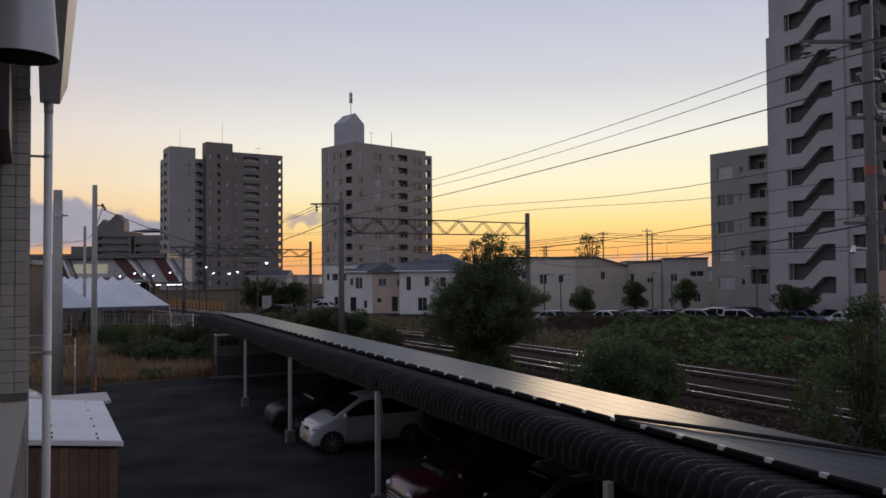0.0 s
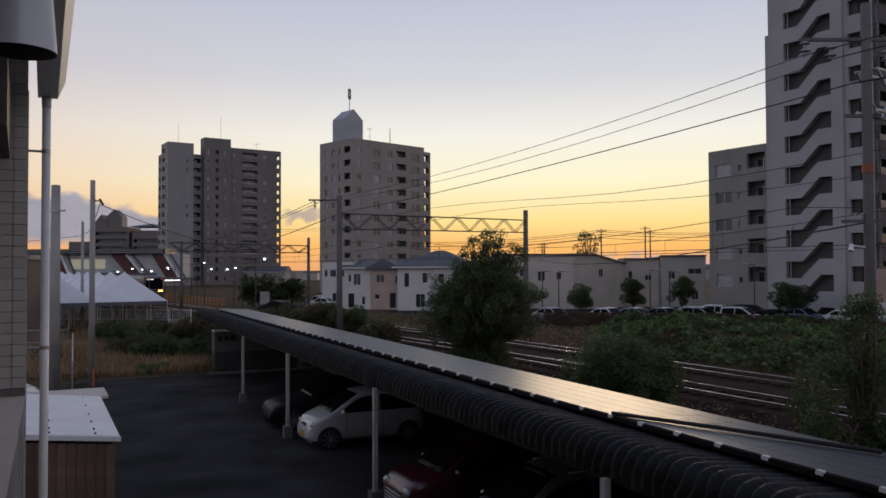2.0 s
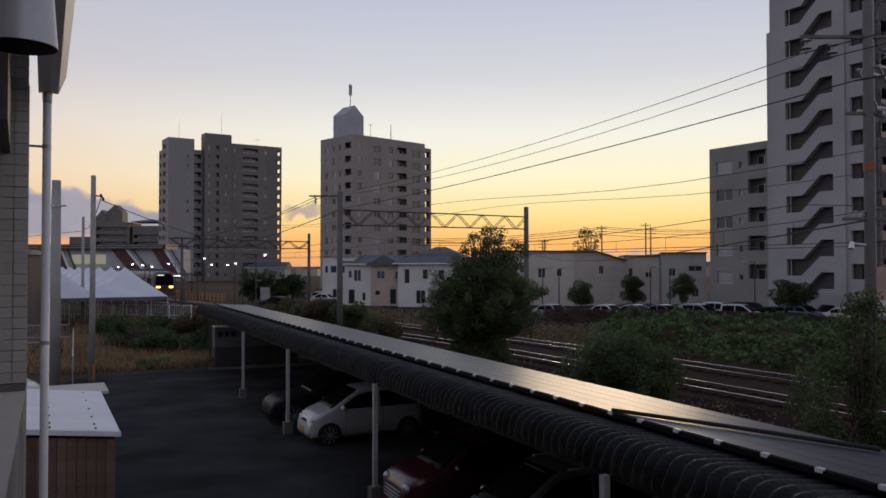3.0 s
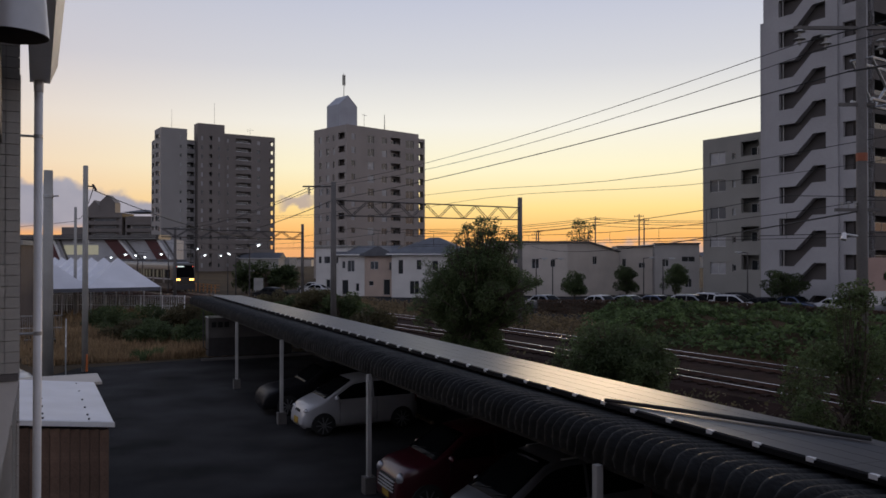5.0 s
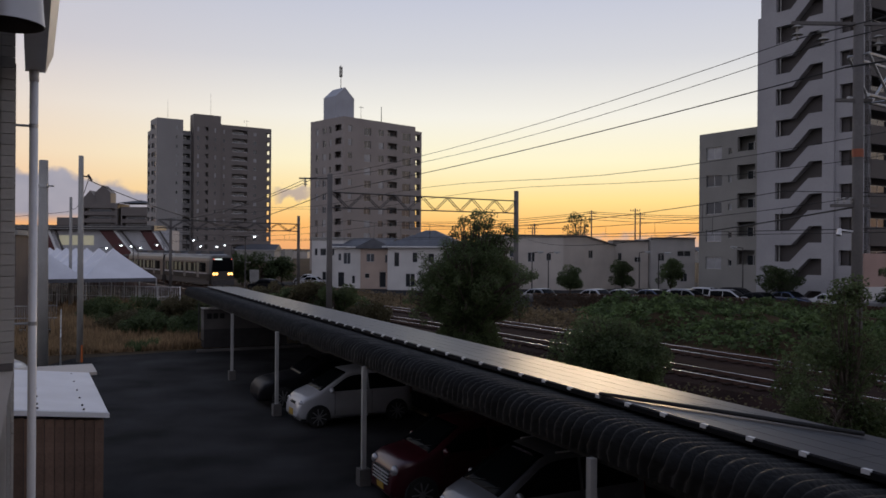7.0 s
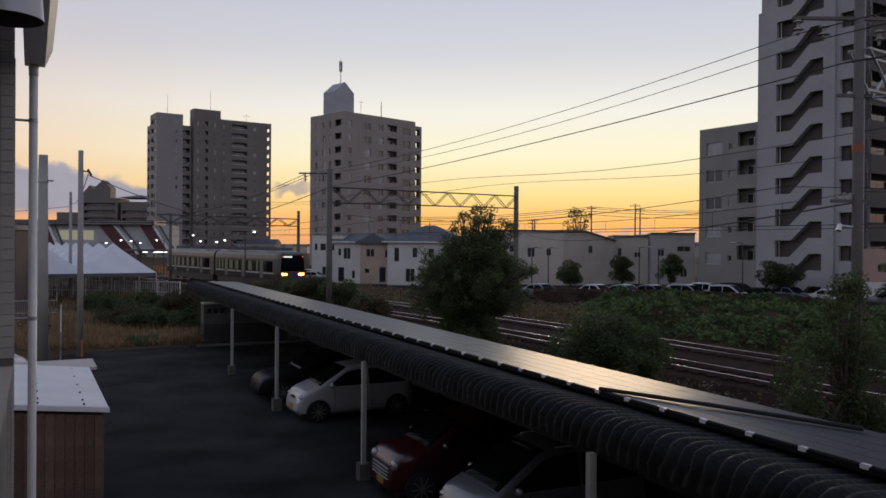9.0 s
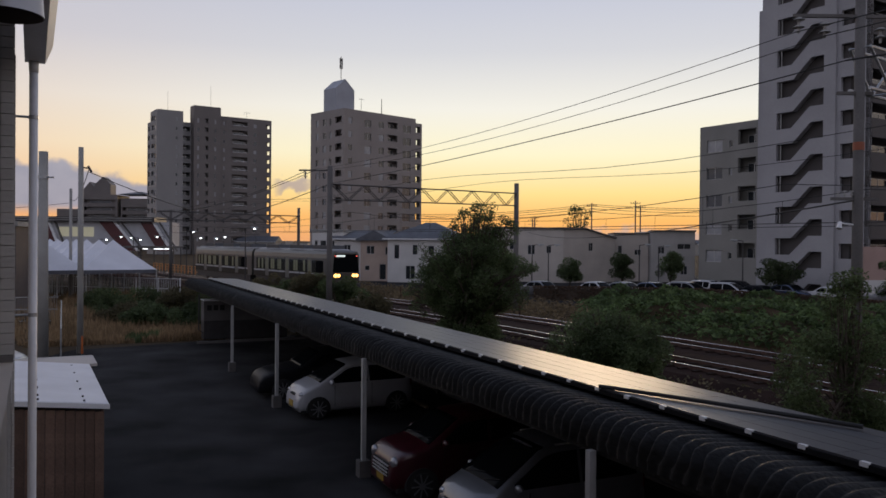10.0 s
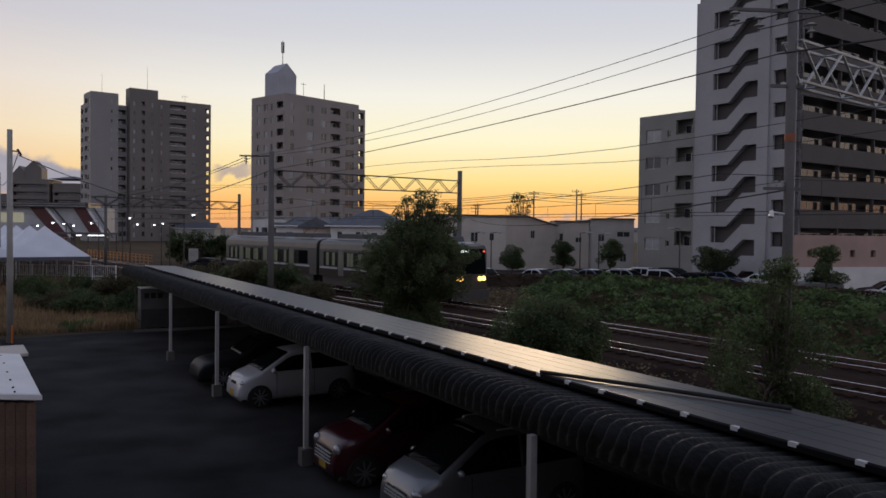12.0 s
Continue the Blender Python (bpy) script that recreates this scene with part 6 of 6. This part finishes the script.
def build_left_side():
    h = pole_at(-15.42, 31.96, 0, 8.32, 0.22, 0.17, "thick grey concrete utility pole beside the lot", CONC, "utility_pole", "utility pole", "utility poles")
    g = Geo()
    g.tube((0, 0, 7.3), (0.42, 0, 7.3), 0.03, 0.03, 6)
    g.tube((0, 0, 7.36), (0, 0, 7.24), 0.2, 0.2, 14)
    part("band", g, STEEL, h)
    h = pole_at(-14.86, 34.07, 0, 8.75, 0.13, 0.1, "slim concrete utility pole at the edge of the field", CONC, "utility_pole", "utility pole", "utility poles")
    g = Geo()
    g.tube((0, 0, 7.9), (0.35, 0, 7.85), 0.03, 0.03, 6)
    g.tube((0.3, 0, 7.95), (0.45, 0, 7.7), 0.05, 0.05, 8)
    part("fitting", g, DARKSTEEL, h)
    g = Geo()
    g.tube((0.13, -0.1, 0), (0.13, -0.1, 0.75), 0.05, 0.04, 8)
    part("cable_guard", g, ORANGE, h, "orange cable guard at the foot")
    pole_at(-27.75, 61.88, 0, 8.7, 0.13, 0.1, "distant slim concrete utility pole", CONC, "utility_pole", "utility pole", "utility poles")
    wire(sag((-14.5, 34.07, 7.9), (-27.75, 61.88, 7.9), 0.6))
    wire(sag((-14.5, 34.07, 7.7), (-12.5, 60, 6.2), 0.5))
    wire(sag((-27.75, 61.88, 7.6), (-60, 75, 7.2), 0.5))
    # wire mesh gate fence along the left edge of the lot
    a, b = Vector((-21.6, 47.0)), Vector((-14.9, 32.4))
    d = b - a
    fence_panel(facing(a.x, a.y, 0, d.x, d.y), d.length, 1.25, "grey wire mesh fence beside the lot", "fences", 0.12, STEEL, 0.012)
    fence_panel(facing(-30, 44.5, 0, 0.96, 0.28), 8.6, 1.5, "grey wire mesh fence beside the lot", "fences", 0.12, STEEL, 0.012)
    car(-15.2, 26.6, 15, WHITECAR, "white car parked beside the near building", "wagon", "cars by the lot")
    house(-33.5, 47.5, 0.97, 0.24, 8.2, 7, 5.6, 0.3, BROWNWALL, "dull brown house with a sliding window", [(6.2, 7.5, 1.0, 3.0, 1, "f"), (6.2, 7.5, 3.7, 5.0, 1, "f")])
    # dark store cabinets at the end of the carport
    s = thing("storage_cabinet", facing(-10.8, 38.2, 0, 0.9, 0.4), "dark steel storage cabinet at the end of the carport", "cabinet")
    g = Geo()
    g.box(0, 4.0, 0, 1.0, 0.12, 1.0)
    part("lower_body", g, DARKSTEEL, s)
    g = Geo()
    g.box(0, 4.0, 0.06, 1.0, 1.0, 1.95)
    part("upper_body", g, CONCDARK, s)
    for i in range(3):
        g = Geo()
        g.box(0.15 + 0.3 * i, 0.36 + 0.3 * i, 0.03, 0.058, 1.5, 1.75)
        part("vent", g, BLACK, s)
    g = Geo()
    g.box(-0.02, 1.0, -0.02, 1.02, 1.95, 1.99)
    part("top_edge", g, WHITEPAINT, s)
    g = Geo()
    g.line([(-0.25, -0.1, 2.3), (-0.25, -0.1, 0.6), (-0.05, -0.1, 0.45)], 0.03)
    part("pipe", g, DARKSTEEL, s)
    k = Geo()
    k.box(0, 6.5, -0.08, 0.08, 0, 0.14)
    tagged(part("kerb", k, CONCDARK, m=facing(-10.9, 37.4, 0, 0.9, 0.42)), "pale concrete kerb at the lot's end", "kerb", kind="structure")
    for x, y, w in ((-0.45, 24.1, 0.9), (0.9, 22.95, 0.45)):
        k = Geo()
        k.box(-w, w, -0.06, 0.06, 0, 0.09)
        tagged(part("wheel_stop", k, SANDSTOP, m=facing(x, y, 0.02, -0.41, 0.91), bevel=0.02), "worn sandy concrete wheel stop", "wheel stop", "wheel stops")


def build_far():
    # distant apartment block with twin gabled roof huts
    h = thing("distant_apartments", facing(-149, 320, 0, 1, 0.03), "dark distant apartment block with gabled roof huts", "apartment building")
    block(h, pose(0, 0, 0), 10, 12, 5, 2.9, [], [], TILE_A, 0.5, 1.5)
    block(h, pose(10, -1, 0), 14, 14, 7, 2.9, [(1, 13, "balcony", 1.05, 2.4)], [], TILE_A, 0.5, 1.5)
    block(h, pose(25, 0, 0), 12, 12, 6, 2.9, [(0.6, 11, "balcony", 1.05, 2.4)], [], TILE_A, 0.5, 3.0)
    for x, w, z in ((9.5, 5.0, 26.5), (14.0, 6.2, 28.6)):
        g = Geo()
        g.prism([(x, 18), (x + w, 18), (x + w, z - 2), (x + w / 2, z + 1), (x, z - 2)], 2, 8)
        part("roof_hut", g, TILE_A, h)
    g = Geo()
    g.add([(24, -1, 22.5), (38, -1, 22.5), (38, 13, 22.5), (24, 13, 22.5), (31, 6, 24)], [(0, 1, 4), (1, 2, 4), (2, 3, 4), (3, 0, 4), (3, 2, 1, 0)])
    part("roof", g, ROOFTILE, h)
    # low roofs towards the horizon
    rng = random.Random(77)
    for i in range(34):
        y = rng.uniform(190, 420)
        az = rng.uniform(-0.5, 0.62)
        hh = rng.uniform(4.6, 6.4)
        if -0.2 < az < 0.02:
            hh = rng.uniform(4.2, 5.4)
        house(y * az, y, 1, rng.uniform(-0.3, 0.3), rng.uniform(8, 16), 9, hh - 1.2, rng.choice((0.3, 1.6, 1.8)), rng.choice((WHITEWALL, CREAM, CONC)), "distant low house among others", [], group="distant houses")
    for i in range(9):
        y = rng.uniform(200, 330)
        r2 = random.Random(200 + i)
        tree(y * rng.uniform(-0.3, 0.5), y, 0, 6, cluster(r2, 10, 2.5, 2.0, 2.0, 5.0, 1.4), 900, 0.6, HEDGE, "distant dark leafy tree crown", 220 + i, 0.2, "tree", "distant trees")
    tree(23.5, 128, 0, 11.5, cluster(random.Random(4), 14, 1.6, 1.4, 6.5, 10.5, 0.9), 1100, 0.28, LEAF, "slender tree rising behind the hall", 260, 0.2)
    # dark grove by the station road
    for i, (x, y, hh, w) in enumerate(((-25.0, 106, 4.3, 1.8), (-22.3, 105, 4.4, 1.8), (-19.8, 106, 3.9, 1.5))):
        tree(x, y, 0, hh, cluster(random.Random(300 + i), 16, w, 1.5, 1.0, hh - 0.6, 0.9), 2600, 0.3, HEDGE, "dark dense tree by the station road", 310 + i, 0.12, "tree", "station road trees")
    # utility poles on the horizon
    for x, y, z in ((32.1, 160, 12.9), (40.9, 160, 13.4), (41.9, 160, 12.6), (36.5, 190, 11), (24.5, 190, 11.2), (21.5, 170, 10)):
        p = pole_at(x, y, 0, z, 0.16, 0.12, "distant utility pole with crossarms", CONCDARK, "utility_pole", "utility pole", "utility poles")
        g = Geo()
        for dz in (0.5, 1.2):
            g.box(-1.0, 1.0, -0.05, 0.05, z - dz - 0.08, z - dz)
        for dx in (-0.9, -0.4, 0.4, 0.9):
            g.tube((dx, 0, z - 0.5), (dx, 0, z - 0.2), 0.06, 0.06, 6)
        part("crossarm", g, DARKSTEEL, p)
    for dz in (0.25, 0.6, 1.1, 1.8):
        wire(sag((32.1, 160, 12.9 - dz), (75, 165, 13.4 - dz), 0.8), 0.05)
        wire(sag((32.1, 160, 12.9 - dz), (-10, 185, 11.5 - dz), 0.9), 0.05)
    for x, y, z, yaw in ((-30.5, 100, 5.8, 20), (-29.6, 100, 5.05, 20), (-24.9, 100, 5.2, 200), (-25.9, 100, 5.0, 200), (-17.4, 75, 5.95, 20), (-39.5, 100, 5.1, 20), (-37.1, 100, 4.8, 20), (-36.5, 100, 5.0, 200), (-33.3, 100, 5.15, 200), (-41.3, 100, 4.75, 20)):
        street_lamp(x, y, z, yaw, True)
    # signs, cars and railings along the near side of the line
    s = thing("notice_board", pose(-20.3, 92, 0, 0, 0, -10), "pale blank notice board on posts", "sign")
    g = Geo()
    g.box(-0.55, 0.55, -0.04, 0.04, 1.0, 2.4)
    part("board", g, CONC, s)
    g = Geo()
    g.box(-0.4, -0.32, -0.03, 0.03, 0, 1.0)
    g.box(0.32, 0.4, -0.03, 0.03, 0, 1.0)
    part("post", g, STEEL, s)
    for x, y, pt, nm in ((-18.8, 91, BLACKCAR, "dark"), (-15.0, 101, WHITECAR, "white"), (-16.5, 108, WHITECAR, "white")):
        car(x, y, 150, pt, nm + " car parked by the station road", "sedan", "cars by the station road", detail=False)
    # the platform railing is coloured orange to stand in for lamplight on it
    for off, mat, lab, s0, s1 in ((NEAR + 4.6, RUST, "rusty brown steel railing along the railway", 56, 100), (NEAR + 7.6, DARKSTEEL, "dark steel railing along the railway", 60, 98), (-5.5, ORANGELIT, "railing by the platform with orange light put into its colour", 38, 66)):
        f = thing("railing", pose(0, 0, 0), lab, "fence", "railings along the railway")
        for z in (0.35, 0.75, 1.1):
            g = Geo()
            g.line([(*along(float(s), off)[0], z) for s in np.arange(s0, s1, 3.0)], 0.035, 5)
            part("rail", g, mat, f)
        me = Geo().box(-0.05, 0.05, -0.05, 0.05, 0, 1.15).mesh("post", mat)
        for s in np.arange(s0, s1 - 2, 1.5):
            p = along(float(s), off)[0]
            part("post", me, mat, f, m=pose(p.x, p.y, 0))


def build_markers():
    """Short rusty marker posts in the ballast beside the rails."""
    for x, y in ((-2.6, 68.3), (5.4, 48.6)):
        h = thing("marker_post", pose(x, y, 0.2), "short rusty marker post beside the rails", "post", "trackside posts")
        part("shaft", Geo().box(-0.05, 0.05, -0.04, 0.04, 0, 0.75), RUST, h)
        part("cap", Geo().box(-0.07, 0.07, -0.06, 0.06, 0.752, 0.82), RUST, h)


def build_wires():
    # feeder wires between the two near poles and on to the station
    for a, b, dr in (((8.05, 17.7, 9.63), (-6.9, 44, 8.72), 0.42), ((8.65, 17.7, 9.54), (-6.5, 44, 8.72), 0.54)):
        wire(sag(a, b, dr), 0.009)
        wire(sag(b, (-28.5, 85.3, 7.9), 0.7), 0.016)
        wire(sag(a, (26, -14, 10.6), 0.3), 0.013)
    wire(sag((9.2, 17.7, 9.02), (-5.5, 44, 8.05), 0.2), 0.015)
    wire(sag((-5.5, 44, 8.05), (-27.7, 85.3, 6.8), 0.8), 0.022)
    wire(sag((9.2, 17.7, 9.02), (27, -14, 9.2), 0.5), 0.022)
    wire(sag((9.4, 17.7, 5.9), (12, 100, 6.2), 0.8), 0.02)
    # contact line over both tracks
    for off in (0.0, NEAR):
        for s0, s1 in ((66, 118), (118, 153), (153, 190)):
            n = 10
            pts = [along(s0 + (s1 - s0) * i / n, off)[0] for i in range(n + 1)]
            low = [(p.x, p.y, 5.6) for p in pts]
            high = [(p.x, p.y, 6.9 - 0.8 * 4 * (i / n) * (1 - i / n)) for i, p in enumerate(pts)]
            wire(low, 0.014)
            wire(high, 0.014)
            for a, b in zip(low[1:-1:1], high[1:-1:1]):
                wire([a, b], 0.008)
        wire([(*along(float(s), off)[0], 8.6 - 0.5 * math.sin((s - 60) / 11.0) ** 2) for s in np.arange(60, 190, 4)], 0.012)
    h = pole_at(-27.7, 85.3, 0, 8.0, 0.17, 0.14, "concrete pole of a distant railway gantry", CONCDARK)
    b = Vector((11.6, 11.7, 0))
    g = Geo()
    g.tube(b, b + Vector((0, 0, 8.8)), 0.2, 0.17, 12)
    part("far_shaft", g, CONCDARK, h, smooth=True)
    truss(h, (-1.0, -1.0, 7.8), b + Vector((0, 0, 7.8)), 0.85, panels=6, mat=DARKSTEEL, r=0.05)
    k = thing("wire_bracket", pose(-5.6, 44.0, 8.74), "side bracket with two insulators on a pole", "bracket")
    g = Geo()
    g.box(-1.7, 0.0, -0.04, 0.04, -0.04, 0.04)
    part("arm", g, DARKSTEEL, k)
    for x in (-1.35, -0.6):
        insulator(k, (x, 0, 0.05), 3, 0.13)


BLUECAR = material("dark_blue_car_paint", (0.02, 0.035, 0.08), 0.2, 0.2, vary=0.1, bump=0, coat=0.8)
VERGE = leafy("verge_grass", (0.21, 0.155, 0.085))
WEED = leafy("brown_weeds", (0.13, 0.112, 0.06))
BROWNWALL = material("brown_render", (0.10, 0.075, 0.065), 0.8, vary=0.2, scale=0.6)
ORANGE = material("orange_plastic", (0.6, 0.16, 0.04), 0.6, vary=0.1)
SANDSTOP = material("sandy_concrete", (0.24, 0.18, 0.11), 0.9, vary=0.3, scale=2)
# orange base colour imitating the light that falls on the platform railing
ORANGELIT = material("orange_lit_tint", (0.5, 0.2, 0.05), 0.6, vary=0.2)
build_field()
build_bank()
build_car_park()
build_left_side()
build_far()
build_wires()
build_markers()
sleepers()
car(-2.32, 22.93, 206.0, WHITECAR, "small white hatchback parked under the carport", "hatch")
car(0.6, 16.1, 204.5, REDCAR, "glossy dark red small wagon with a barred grille under the carport", "retro")
car(1.9, 13.45, 204.5, SILVERCAR, "silver small wagon parked under the carport", "wagon")
car(-3.5, 25.9, 204.5, BLACKCAR, "black sedan in the shade of the carport", "sedan", detail=False)

def pantograph(c, x):
    g = Geo()
    for s in (-0.5, 0.5):
        g.line([(x - 0.6, s, 3.7), (x + 0.7, s * 0.7, 4.35), (x - 0.1, s * 0.9, 4.95)], 0.03, 6)
    for k in (-0.12, 0.12):
        g.tube((x - 0.1 + k, -0.95, 4.95), (x - 0.1 + k, 0.95, 4.95), 0.03, 0.03, 6)
    g.box(x - 1.0, x + 1.0, -0.75, 0.75, 3.66, 3.76)
    part("pantograph", g, DARKSTEEL, c, "dark folded current collector")


LEAD = train_car(True, "stainless commuter train car with lit headlights")
TRAIL = train_car(False, "stainless commuter train trailer car with lit windows")
pantograph(TRAIL, CARL / 2 - 3.6)


def motions():
    walk(LEAD, train_rows(0.0))
    walk(TRAIL, train_rows(CARL + 0.5))


motions()
